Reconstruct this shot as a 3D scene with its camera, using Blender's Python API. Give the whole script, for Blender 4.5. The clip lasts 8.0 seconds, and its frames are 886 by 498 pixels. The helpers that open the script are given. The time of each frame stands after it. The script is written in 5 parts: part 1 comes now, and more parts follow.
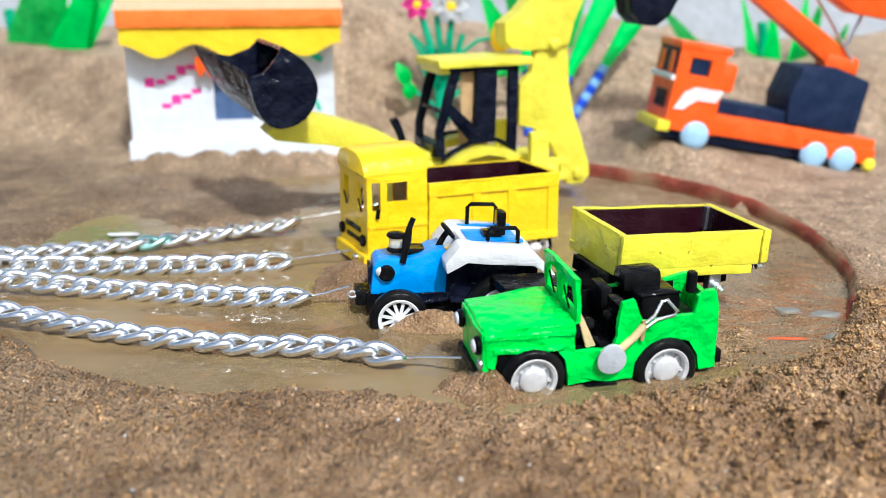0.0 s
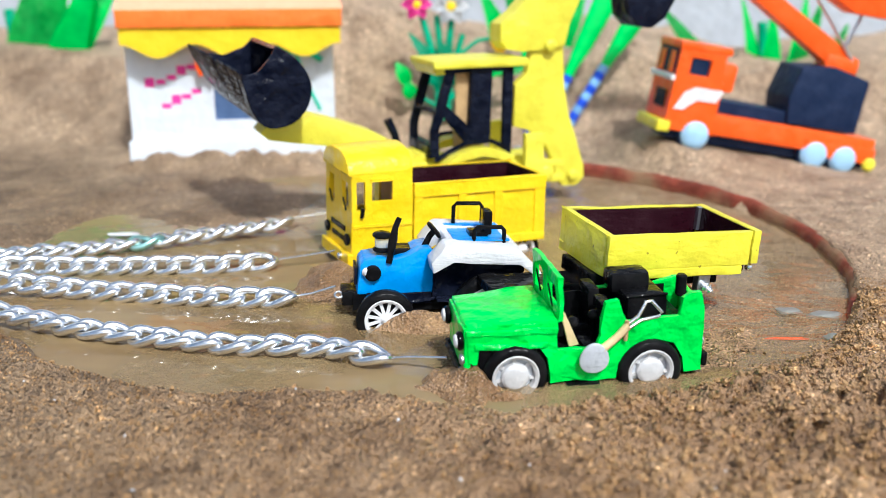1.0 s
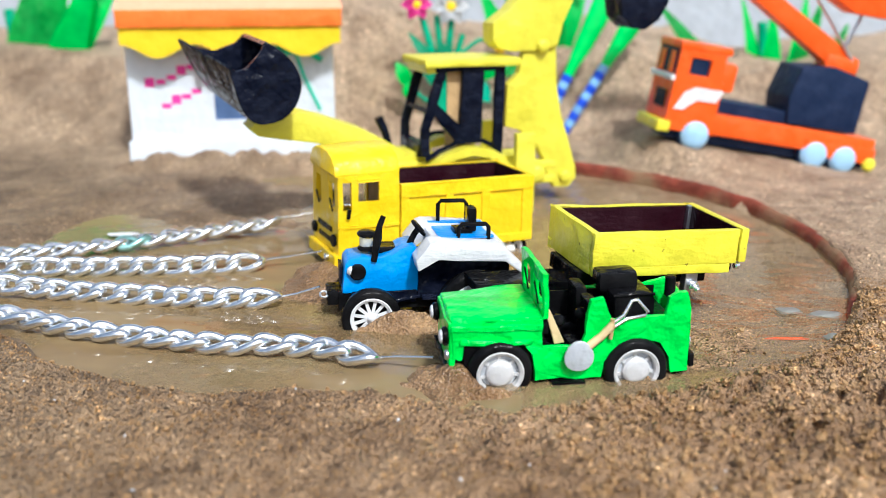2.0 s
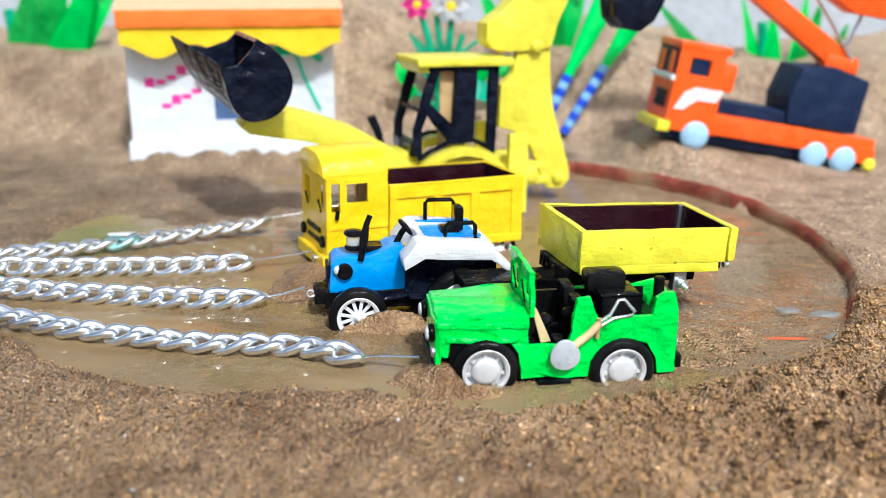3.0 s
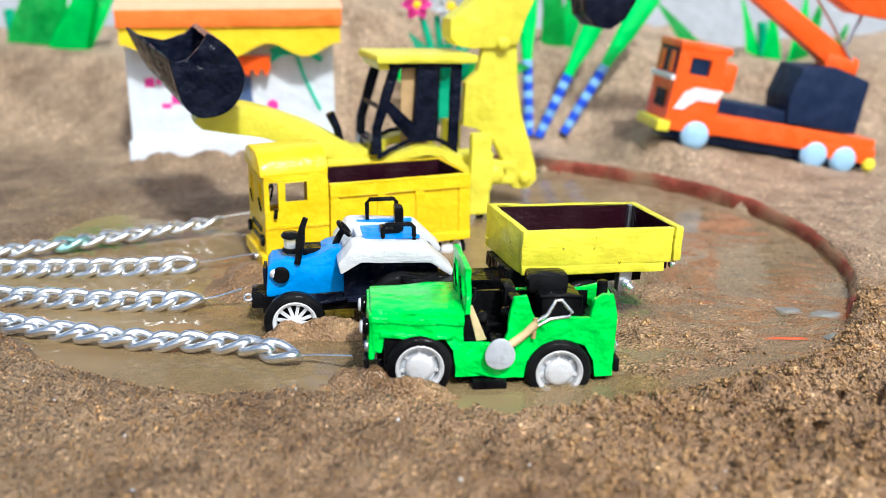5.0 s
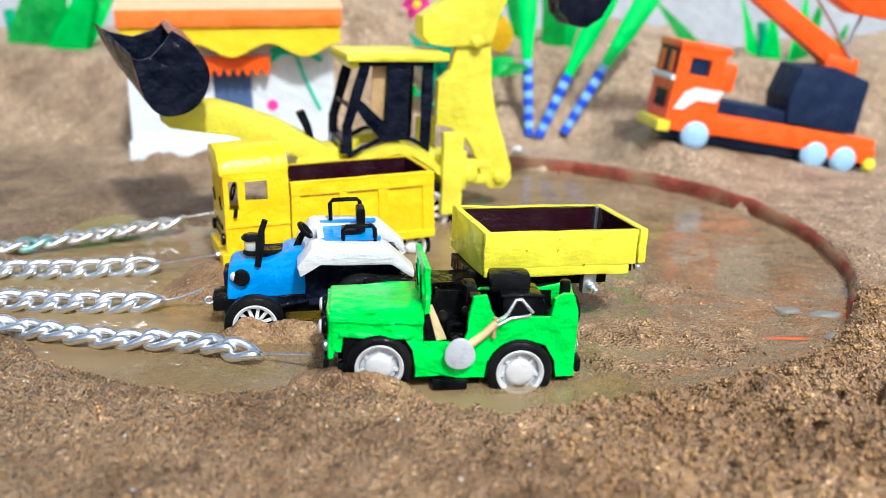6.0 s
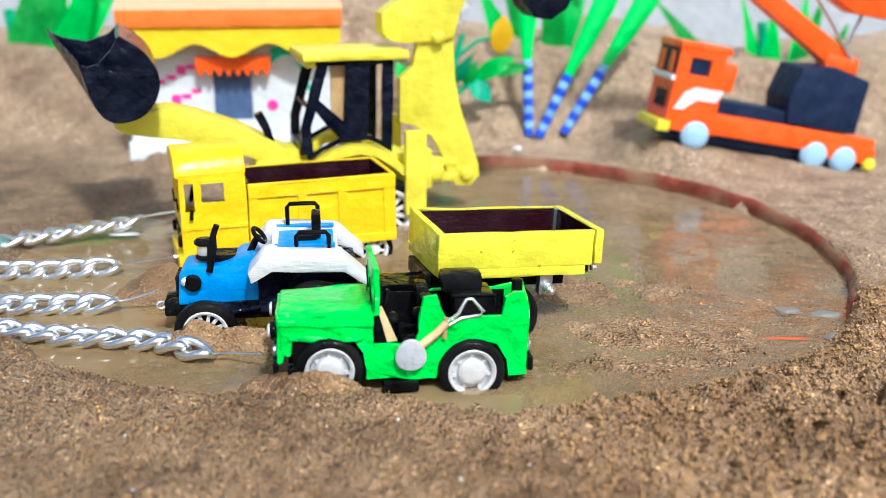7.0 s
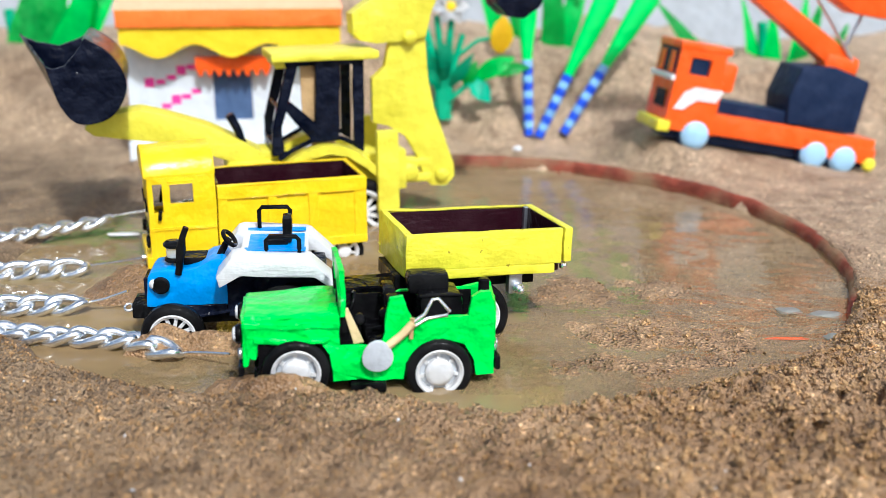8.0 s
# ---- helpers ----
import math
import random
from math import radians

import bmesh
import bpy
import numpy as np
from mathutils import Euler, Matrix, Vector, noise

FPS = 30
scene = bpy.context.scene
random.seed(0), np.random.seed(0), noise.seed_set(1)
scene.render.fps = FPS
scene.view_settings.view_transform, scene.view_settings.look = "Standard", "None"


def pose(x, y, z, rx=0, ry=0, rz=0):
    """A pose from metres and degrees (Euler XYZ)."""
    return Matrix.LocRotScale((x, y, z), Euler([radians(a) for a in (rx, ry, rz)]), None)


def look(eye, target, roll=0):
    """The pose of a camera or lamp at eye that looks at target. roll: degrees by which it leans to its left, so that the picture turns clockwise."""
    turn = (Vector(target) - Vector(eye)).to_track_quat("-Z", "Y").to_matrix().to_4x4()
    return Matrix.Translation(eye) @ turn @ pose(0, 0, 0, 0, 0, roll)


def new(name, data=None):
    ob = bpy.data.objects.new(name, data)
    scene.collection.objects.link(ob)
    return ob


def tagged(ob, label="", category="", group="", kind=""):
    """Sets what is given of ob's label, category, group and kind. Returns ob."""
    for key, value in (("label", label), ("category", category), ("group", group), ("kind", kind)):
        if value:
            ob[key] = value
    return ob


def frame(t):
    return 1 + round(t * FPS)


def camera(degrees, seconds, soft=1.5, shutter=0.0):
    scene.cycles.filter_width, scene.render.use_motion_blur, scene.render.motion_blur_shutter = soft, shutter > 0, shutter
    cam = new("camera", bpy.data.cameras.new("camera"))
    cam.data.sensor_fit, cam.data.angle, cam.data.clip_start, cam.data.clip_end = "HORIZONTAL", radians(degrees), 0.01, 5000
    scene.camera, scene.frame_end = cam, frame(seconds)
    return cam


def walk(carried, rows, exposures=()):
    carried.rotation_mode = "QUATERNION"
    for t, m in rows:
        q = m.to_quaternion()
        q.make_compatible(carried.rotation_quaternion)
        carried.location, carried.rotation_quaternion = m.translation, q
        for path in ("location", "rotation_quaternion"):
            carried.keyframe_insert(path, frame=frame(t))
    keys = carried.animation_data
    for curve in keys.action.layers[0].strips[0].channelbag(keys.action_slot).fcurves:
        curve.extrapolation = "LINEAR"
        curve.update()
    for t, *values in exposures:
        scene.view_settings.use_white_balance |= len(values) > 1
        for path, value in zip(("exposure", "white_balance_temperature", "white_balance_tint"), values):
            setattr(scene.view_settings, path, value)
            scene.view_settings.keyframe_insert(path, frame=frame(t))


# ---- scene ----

# All lengths below are in centimetres; C brings them to metres.
C = 0.01
cam = camera(50, 8.0, soft=0.7)
cam.data.dof.use_dof = True
cam.data.dof.focus_distance = 0.33
cam.data.dof.aperture_fstop = 10
EYE = pose(0, -43.3 * C, 12.8 * C, 90 - 17.3, 0, 0)
walk(cam, [(0.0, EYE), (8.0, EYE)], exposures=[(0.0, 0.21, 5900, 5), (8.0, 0.21, 5900, 5)])

# ---- light: open shade under a bright sky, a wide soft sun ----
world = bpy.data.worlds.new("world")
scene.world = world
world.use_nodes = True
wn = world.node_tree
sky = wn.nodes.new("ShaderNodeTexSky")
sky.sky_type = "NISHITA"
sky.sun_disc = False
sky.sun_elevation = radians(50)
sky.sun_rotation = radians(158)
sky.dust_density = 4.0
sky.ozone_density = 0.4
wn.nodes["Background"].inputs["Strength"].default_value = 0.115
wn.links.new(sky.outputs["Color"], wn.nodes["Background"].inputs["Color"])
sun = new("sun", bpy.data.lights.new("sun", "SUN"))
sun.data.energy = 3.0
sun.data.angle = radians(4)
sun.data.color = (1.0, 0.97, 0.93)
sun.matrix_world = look((0.32, -0.78, 1.0), (0, 0, 0))


# ---- materials ----
def shader(name, rough=0.5, metal=0.0, coat=0.0):
    m = bpy.data.materials.new(name)
    m.use_nodes = True
    n = m.node_tree
    b = n.nodes["Principled BSDF"]
    b.inputs["Roughness"].default_value = rough
    b.inputs["Metallic"].default_value = metal
    b.inputs["Coat Weight"].default_value = coat
    return m, n, b


def noise_node(n, scale, detail=4.0, stretch=(1, 1, 1)):
    tc = n.nodes.new("ShaderNodeTexCoord")
    mp = n.nodes.new("ShaderNodeMapping")
    mp.inputs["Scale"].default_value = stretch
    t = n.nodes.new("ShaderNodeTexNoise")
    t.inputs["Scale"].default_value = scale
    t.inputs["Detail"].default_value = detail
    n.links.new(tc.outputs["Object"], mp.inputs["Vector"])
    n.links.new(mp.outputs["Vector"], t.inputs["Vector"])
    return t


def ramp(n, src, stops):
    r = n.nodes.new("ShaderNodeValToRGB")
    while len(r.color_ramp.elements) < len(stops):
        r.color_ramp.elements.new(0.5)
    for e, (p, col) in zip(r.color_ramp.elements, stops):
        e.position, e.color = p, (*col, 1)
    n.links.new(src, r.inputs["Fac"])
    return r


def bump(n, b, src, strength, dist, before=None):
    k = n.nodes.new("ShaderNodeBump")
    k.inputs["Strength"].default_value = strength
    k.inputs["Distance"].default_value = dist
    n.links.new(src, k.inputs["Height"])
    if before:
        n.links.new(before.outputs["Normal"], k.inputs["Normal"])
    n.links.new(k.outputs["Normal"], b.inputs["Normal"])
    return k


def paint(name, col, rough=0.35, stroke=(1, 1, 5), strength=0.5, vary=0.18, coat=0.15, worn=None, spec=0.4, lumps=0.35, ior=1.5):
    """Hand-brushed enamel: brush ridges, uneven film, small dabs of wear."""
    m, n, b = shader(name, rough, 0.0, coat)
    big = noise_node(n, 90, 3)
    lo = tuple(c * (1 - vary) for c in col)
    hi = tuple(min(1, c * (1 + vary * 0.5) + 0.01) for c in col)
    r = ramp(n, big.outputs["Fac"], [(0.3, lo), (0.7, hi)])
    out = r.outputs["Color"]
    if worn:
        fleck = noise_node(n, 420, 3)
        mask = ramp(n, fleck.outputs["Fac"], [(0.68, (0, 0, 0)), (0.74, (1, 1, 1))])
        mx = n.nodes.new("ShaderNodeMix")
        mx.data_type = "RGBA"
        n.links.new(mask.outputs["Color"], mx.inputs[0])
        n.links.new(out, mx.inputs[6])
        mx.inputs[7].default_value = (*worn, 1)
        out = mx.outputs[2]
    n.links.new(out, b.inputs["Base Color"])
    b.inputs["Specular IOR Level"].default_value = spec
    b.inputs["IOR"].default_value = ior
    s = noise_node(n, 260, 4, stroke)
    k = bump(n, b, s.outputs["Fac"], strength, 0.0006)
    g = noise_node(n, 110, 3)
    bump(n, b, g.outputs["Fac"], lumps, 0.0045, k)
    return m


def sand(name, dark, light, wet=0.75, far_tones=None, damp=None, grit=0.72, relief=1.0):
    """Coarse sand; paler tones blend in towards the far right, damp: greyer tones towards the left."""
    m, n, b = shader(name, wet)
    big = noise_node(n, 22, 5)
    base = ramp(n, big.outputs["Fac"], [(0.32, dark), (0.68, light)])
    tone = base.outputs["Color"]
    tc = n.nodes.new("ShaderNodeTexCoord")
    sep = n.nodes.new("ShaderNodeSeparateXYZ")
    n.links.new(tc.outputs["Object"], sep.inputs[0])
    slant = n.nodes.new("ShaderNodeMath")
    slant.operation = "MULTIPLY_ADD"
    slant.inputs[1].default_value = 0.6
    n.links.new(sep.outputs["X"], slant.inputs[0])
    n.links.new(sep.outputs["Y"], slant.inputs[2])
    # tones shift with position: greyer towards -x, paler towards far +x
    for tones, axis, lo, hi in ((damp, sep.outputs["X"], 0.06, -0.14), (far_tones, slant.outputs[0], -0.07, 0.16)):
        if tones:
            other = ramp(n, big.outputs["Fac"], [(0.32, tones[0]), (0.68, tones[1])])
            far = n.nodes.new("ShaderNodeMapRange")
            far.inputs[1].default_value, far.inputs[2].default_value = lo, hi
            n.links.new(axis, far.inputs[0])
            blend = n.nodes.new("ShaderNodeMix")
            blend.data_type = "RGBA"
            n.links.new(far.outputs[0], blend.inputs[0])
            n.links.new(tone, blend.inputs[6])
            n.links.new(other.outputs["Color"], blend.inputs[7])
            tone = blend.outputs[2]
    vor = n.nodes.new("ShaderNodeTexVoronoi")
    vor.inputs["Scale"].default_value = 1000
    n.links.new(tc.outputs["Object"], vor.inputs["Vector"])
    hue = n.nodes.new("ShaderNodeSeparateColor")
    n.links.new(vor.outputs["Color"], hue.inputs["Color"])
    grain = ramp(n, hue.outputs["Red"], [(0.0, (0.2, 0.18, 0.17)), (0.03, (0.6, 0.56, 0.53)), (0.17, (0.92, 0.9, 0.88)), (0.8, (1.2, 1.18, 1.15)), (0.975, (2.4, 2.4, 2.35))])
    grain.color_ramp.interpolation = "CONSTANT"
    stain = ramp(n, noise_node(n, 75, 5).outputs["Fac"], [(0.3, (0.7, 0.66, 0.62)), (0.5, (1, 1, 1)), (0.7, (1.14, 1.13, 1.1))])
    for layer, share in ((grain, grit), (stain, 1.0)):
        mx = n.nodes.new("ShaderNodeMix")
        mx.data_type, mx.blend_type = "RGBA", "MULTIPLY"
        mx.inputs[0].default_value = share
        n.links.new(tone, mx.inputs[6])
        n.links.new(layer.outputs["Color"], mx.inputs[7])
        tone = mx.outputs[2]
    n.links.new(tone, b.inputs["Base Color"])
    k = bump(n, b, vor.outputs["Distance"], relief, 0.0014)
    lump = n.nodes.new("ShaderNodeTexVoronoi")
    lump.feature = "SMOOTH_F1"
    lump.inputs["Scale"].default_value = 330
    n.links.new(tc.outputs["Object"], lump.inputs["Vector"])
    k = bump(n, b, lump.outputs["Distance"], -0.75 * relief, 0.0045, k)
    f = noise_node(n, 120, 6)
    bump(n, b, f.outputs["Fac"], 0.6 * relief, 0.007, k)
    return m


SAND = sand("damp_sand", (0.27, 0.155, 0.078), (0.52, 0.335, 0.19), 0.6, far_tones=((0.43, 0.305, 0.2), (0.65, 0.49, 0.34)), damp=((0.18, 0.117, 0.065), (0.37, 0.257, 0.153)))
GRAIN = sand("loose_grains", (0.34, 0.19, 0.075), (0.64, 0.4, 0.195), 0.5)
MUD = sand("wet_mud", (0.26, 0.148, 0.072), (0.42, 0.265, 0.14), 0.3, grit=0.5, relief=0.7)
YELLOW = paint("golden_yellow_enamel", (0.95, 0.655, 0.001), vary=0.05, strength=0.3, stroke=(1, 1, 1.5), lumps=0.35)
LEMON = paint("lemon_yellow_enamel", (0.85, 0.765, 0.045), vary=0.1, strength=0.4, stroke=(1, 1, 3), worn=(0.35, 0.27, 0.02))
LEMON2 = paint("loader_yellow_card", (0.8, 0.73, 0.05), vary=0.1, rough=0.45, strength=0.25, worn=(0.6, 0.48, 0.03))
GREEN = paint("bright_green_enamel", (0.004, 0.76, 0.065), vary=0.1, rough=0.28, strength=0.55, stroke=(1, 1, 1.6), lumps=0.75, coat=0.3)
BLUE = paint("sky_blue_enamel", (0.003, 0.3, 0.86), strength=0.3, stroke=(1, 1, 1.5))
WHITE = paint("white_enamel", (0.74, 0.75, 0.78), strength=0.4, vary=0.06)
MAROON = paint("dark_maroon_enamel", (0.022, 0.002, 0.007), rough=0.22, strength=0.6, stroke=(1, 1, 3), coat=0.0, spec=0.3)
BLACK = paint("black_enamel", (0.002, 0.002, 0.003), rough=0.07, stroke=(1, 1, 1), strength=0.2, vary=0.3, coat=0.0, spec=0.5, lumps=0.4, ior=1.15)
NAVY = paint("blue_black_enamel", (0.0015, 0.004, 0.016), rough=0.14, stroke=(1, 1, 2), strength=0.4, vary=0.4, coat=0.0, spec=0.5, lumps=0.9, ior=1.17)
CREAM = paint("bare_cream_wood", (0.74, 0.56, 0.3), rough=0.6, strength=0.3, coat=0.0)
BEIGE = paint("tan_card", (0.55, 0.36, 0.17), rough=0.7, strength=0.2, coat=0.0)
TYRE = paint("glossy_black_rubber", (0.003, 0.003, 0.004), rough=0.2, strength=0.15, coat=0.0, spec=0.5, ior=1.17)
RIM = paint("pale_plastic_rim", (0.6, 0.6, 0.61), rough=0.3, strength=0.1, vary=0.06)
ORANGE = paint("orange_plastic", (0.95, 0.105, 0.001), rough=0.35, strength=0.08, vary=0.08)
ROOF_ORANGE = paint("orange_card", (0.95, 0.2, 0.02), rough=0.6, strength=0.1, vary=0.1, coat=0.0)
SALMON = paint("salmon_card", (0.95, 0.42, 0.25), rough=0.6, strength=0.1, vary=0.06, coat=0.0)
SUNNY = paint("sunny_yellow_card", (0.95, 0.66, 0.004), rough=0.6, strength=0.1, vary=0.06, coat=0.0)
PAPER = paint("white_foam_wall", (0.72, 0.77, 0.84), rough=0.7, strength=0.2, vary=0.05, coat=0.0)
DENIM = paint("slate_blue_paint", (0.07, 0.13, 0.28), rough=0.6, strength=0.3, vary=0.15, coat=0.0)
CRANE_NAVY = paint("navy_plastic", (0.006, 0.018, 0.06), spec=0.15, coat=0.0, rough=0.5, strength=0.1, vary=0.15)
PALE_BLUE = paint("pale_blue_wheel", (0.36, 0.6, 0.84), rough=0.4, strength=0.05, vary=0.06)
LEAF = paint("green_plastic_leaf", (0.01, 0.5, 0.07), rough=0.4, strength=0.1, vary=0.25)
LEAF_BRIGHT = paint("bright_green_blade", (0.01, 0.75, 0.12), rough=0.4, strength=0.1, vary=0.15)
TEAL = paint("teal_plastic_stem", (0.005, 0.42, 0.22), rough=0.4, strength=0.1, vary=0.2)
AQUA = paint("aqua_plastic_leaf", (0.01, 0.65, 0.42), rough=0.4, strength=0.1, vary=0.2)
PINK = paint("hot_pink", (0.9, 0.05, 0.4), rough=0.5, strength=0.1)
BAND_BLUE = paint("cobalt_band", (0.01, 0.08, 0.72), rough=0.4, strength=0.05)
BAND_PALE = paint("pale_blue_band", (0.25, 0.52, 0.92), rough=0.4, strength=0.05)
CLAY = paint("terracotta_clay", (0.24, 0.045, 0.022), rough=0.75, strength=0.8, stroke=(1, 1, 1), vary=0.5, coat=0.0)
_n = CLAY.node_tree
_d = ramp(_n, noise_node(_n, 30, 6).outputs["Fac"], [(0.42, (0, 0, 0)), (0.6, (1, 1, 1))])
_m = _n.nodes.new("ShaderNodeMix")
_m.data_type = "RGBA"
_m.inputs[7].default_value = (0.27, 0.165, 0.09, 1)
_p = _n.nodes["Principled BSDF"].inputs["Base Color"]
_n.links.new(_p.links[0].from_socket, _m.inputs[6])
_n.links.new(_d.outputs["Color"], _m.inputs[0])
_n.links.new(_m.outputs[2], _p)
PANEL = paint("pale_grey_panel", (0.45, 0.49, 0.55), rough=0.8, strength=0.1, vary=0.1, coat=0.0)


def metal(name, col, rough, pure=1.0):
    m, n, b = shader(name, rough, pure)
    s = noise_node(n, 500, 3)
    r = ramp(n, s.outputs["Fac"], [(0.3, tuple(c * 0.8 for c in col)), (0.7, col)])
    n.links.new(r.outputs["Color"], b.inputs["Base Color"])
    bump(n, b, s.outputs["Fac"], 0.15, 0.0004)
    return m


STEEL = metal("bright_zinc_steel", (0.93, 0.95, 0.97), 0.27, 0.93)
SPADE = paint("pale_silver_paint", (0.5, 0.53, 0.58), rough=0.35, strength=0.3)
STONE = paint("wet_grey_stone", (0.26, 0.26, 0.24), rough=0.4, stroke=(1, 1, 1), vary=0.3, coat=0.0)
DULL = metal("dull_grey_metal", (0.6, 0.63, 0.68), 0.42)

GLASS, _n, _b = shader("clear_cup_plastic", 0.08)
_b.inputs["Base Color"].default_value = (0.75, 0.82, 0.85, 1)
_b.inputs["Alpha"].default_value = 0.55

WATER, _n, _b = shader("murky_water", 0.3)
_b.inputs["Specular IOR Level"].default_value = 0.0
_s = noise_node(_n, 9, 4, (0.5, 1.6, 1))
_s.inputs["Distortion"].default_value = 1.5
_r = ramp(_n, _s.outputs["Fac"], [(0.3, (0.31, 0.205, 0.098)), (0.52, (0.39, 0.275, 0.138)), (0.7, (0.36, 0.3, 0.15))])
_n.links.new(_r.outputs["Color"], _b.inputs["Base Color"])
_a = noise_node(_n, 14, 4, (0.7, 1.3, 1))
_ar = _n.nodes.new("ShaderNodeMapRange")
_ar.inputs[1].default_value, _ar.inputs[2].default_value = 0.3, 0.7
_ar.inputs[3].default_value, _ar.inputs[4].default_value = 0.4, 0.88
_n.links.new(_a.outputs["Fac"], _ar.inputs[0])
_clear = _n.nodes.new("ShaderNodeBsdfTransparent")
_body = _n.nodes.new("ShaderNodeMixShader")
# stirred up and murky round the toys, clearer over the sand bars on the open side
_sx = _n.nodes.new("ShaderNodeSeparateXYZ")
_n.links.new(_n.nodes["Texture Coordinate"].outputs["Object"], _sx.inputs[0])
_mk = _n.nodes.new("ShaderNodeMapRange")
_mk.inputs[1].default_value, _mk.inputs[2].default_value = 0.0, 0.1
_mk.inputs[3].default_value, _mk.inputs[4].default_value = 1.0, 0.42
_n.links.new(_sx.outputs["X"], _mk.inputs[0])
_mm = _n.nodes.new("ShaderNodeMath")
_mm.operation = "MULTIPLY"
_n.links.new(_ar.outputs[0], _mm.inputs[0])
_n.links.new(_mk.outputs[0], _mm.inputs[1])
_n.links.new(_mm.outputs[0], _body.inputs[0])
_n.links.new(_clear.outputs[0], _body.inputs[1])
_n.links.new(_b.outputs[0], _body.inputs[2])
_w = noise_node(_n, 24, 2, (0.6, 1.2, 1))
_w.inputs["Distortion"].default_value = 1.6
_gl = _n.nodes.new("ShaderNodeBsdfGlossy")
_gl.inputs["Roughness"].default_value = 0.03
_k = bump(_n, _gl, _w.outputs["Fac"], 0.2, 0.004)
_w2 = noise_node(_n, 130, 2, (0.5, 1.0, 1))
_k2 = bump(_n, _gl, _w2.outputs["Fac"], 0.1, 0.0015, _k)
_fr = _n.nodes.new("ShaderNodeFresnel")
_fr.inputs["IOR"].default_value = 1.22
_n.links.new(_k2.outputs["Normal"], _fr.inputs["Normal"])
_top = _n.nodes.new("ShaderNodeMixShader")
_n.links.new(_fr.outputs[0], _top.inputs[0])
_n.links.new(_body.outputs[0], _top.inputs[1])
_n.links.new(_gl.outputs[0], _top.inputs[2])
_n.links.new(_top.outputs[0], _n.nodes["Material Output"].inputs["Surface"])


# ---- mesh helpers ----
WOBBLE = {"bright_green_enamel": 0.085, "golden_yellow_enamel": 0.035, "lemon_yellow_enamel": 0.04, "white_enamel": 0.03, "sky_blue_enamel": 0.025, "blue_black_enamel": 0.04, "loader_yellow_card": 0.025}


def part(name, bm, mat, parent=None, label="", smooth=None):
    """Link a bmesh (in cm) as one mesh object; hand-made painted pieces get uneven edges."""
    amp = WOBBLE.get(mat.name, 0)
    if amp and len(bm.verts) < 200:
        for e in [e for e in bm.edges if e.calc_length() > 0.6]:
            bmesh.ops.subdivide_edges(bm, edges=[e], cuts=min(12, int(e.calc_length() / 0.3)))
        for v in bm.verts:
            p = v.co * 0.9
            q = v.co * 3.1
            v.co += amp * Vector((noise.noise(p), noise.noise(p + Vector((7, 3, 1))), noise.noise(p + Vector((1, 9, 5)))))
            v.co += 0.5 * amp * Vector((noise.noise(q), noise.noise(q + Vector((7, 3, 1))), noise.noise(q + Vector((1, 9, 5)))))
    bmesh.ops.scale(bm, vec=(C, C, C), verts=bm.verts)
    bmesh.ops.recalc_face_normals(bm, faces=bm.faces)
    me = bpy.data.meshes.new(name)
    bm.to_mesh(me)
    bm.free()
    me.materials.append(mat)
    if smooth:
        me.polygons.foreach_set("use_smooth", [True] * len(me.polygons))
        me.set_sharp_from_angle(angle=radians(smooth))
    ob = new(name, me)
    ob.parent = parent
    if label:
        tagged(ob, label)
    return ob


def thing(name, label, category, group="", kind=""):
    ob = new(name)
    ob.empty_display_size = 0.01
    return tagged(ob, label, category, group, kind)


def bevel(bm, geom, off):
    if off > 0:
        bmesh.ops.bevel(bm, geom=geom, offset=off, segments=2, affect="EDGES", profile=0.6)


def box(bm, x0, x1, y0, y1, z0, z1, bev=0.04):
    tmp = bmesh.new()
    bmesh.ops.create_cube(tmp, size=1)
    for v in tmp.verts:
        v.co = Vector(((x0 + x1) / 2 + v.co.x * (x1 - x0), (y0 + y1) / 2 + v.co.y * (y1 - y0), (z0 + z1) / 2 + v.co.z * (z1 - z0)))
    bevel(tmp, list(tmp.edges), min(bev, 0.3 * min(abs(x1 - x0), abs(y1 - y0), abs(z1 - z0))))
    merge(bm, tmp)
    return bm


def merge(bm, tmp):
    me = bpy.data.meshes.new("tmp")
    tmp.to_mesh(me)
    tmp.free()
    bm.from_mesh(me)
    bpy.data.meshes.remove(me)


def boxm(*a, **k):
    return box(bmesh.new(), *a, **k)


def prism(profile, y0, y1, bev=0.0):
    """A profile of (x, z) drawn out along y."""
    bm = bmesh.new()
    f = bm.faces.new([bm.verts.new((x, y0, z)) for x, z in profile])
    ex = bmesh.ops.extrude_face_region(bm, geom=[f])
    for v in ex["geom"]:
        if isinstance(v, bmesh.types.BMVert):
            v.co.y = y1
    if bev:
        bmesh.ops.recalc_face_normals(bm, faces=bm.faces)
        bevel(bm, list(bm.edges), bev)
    return bm


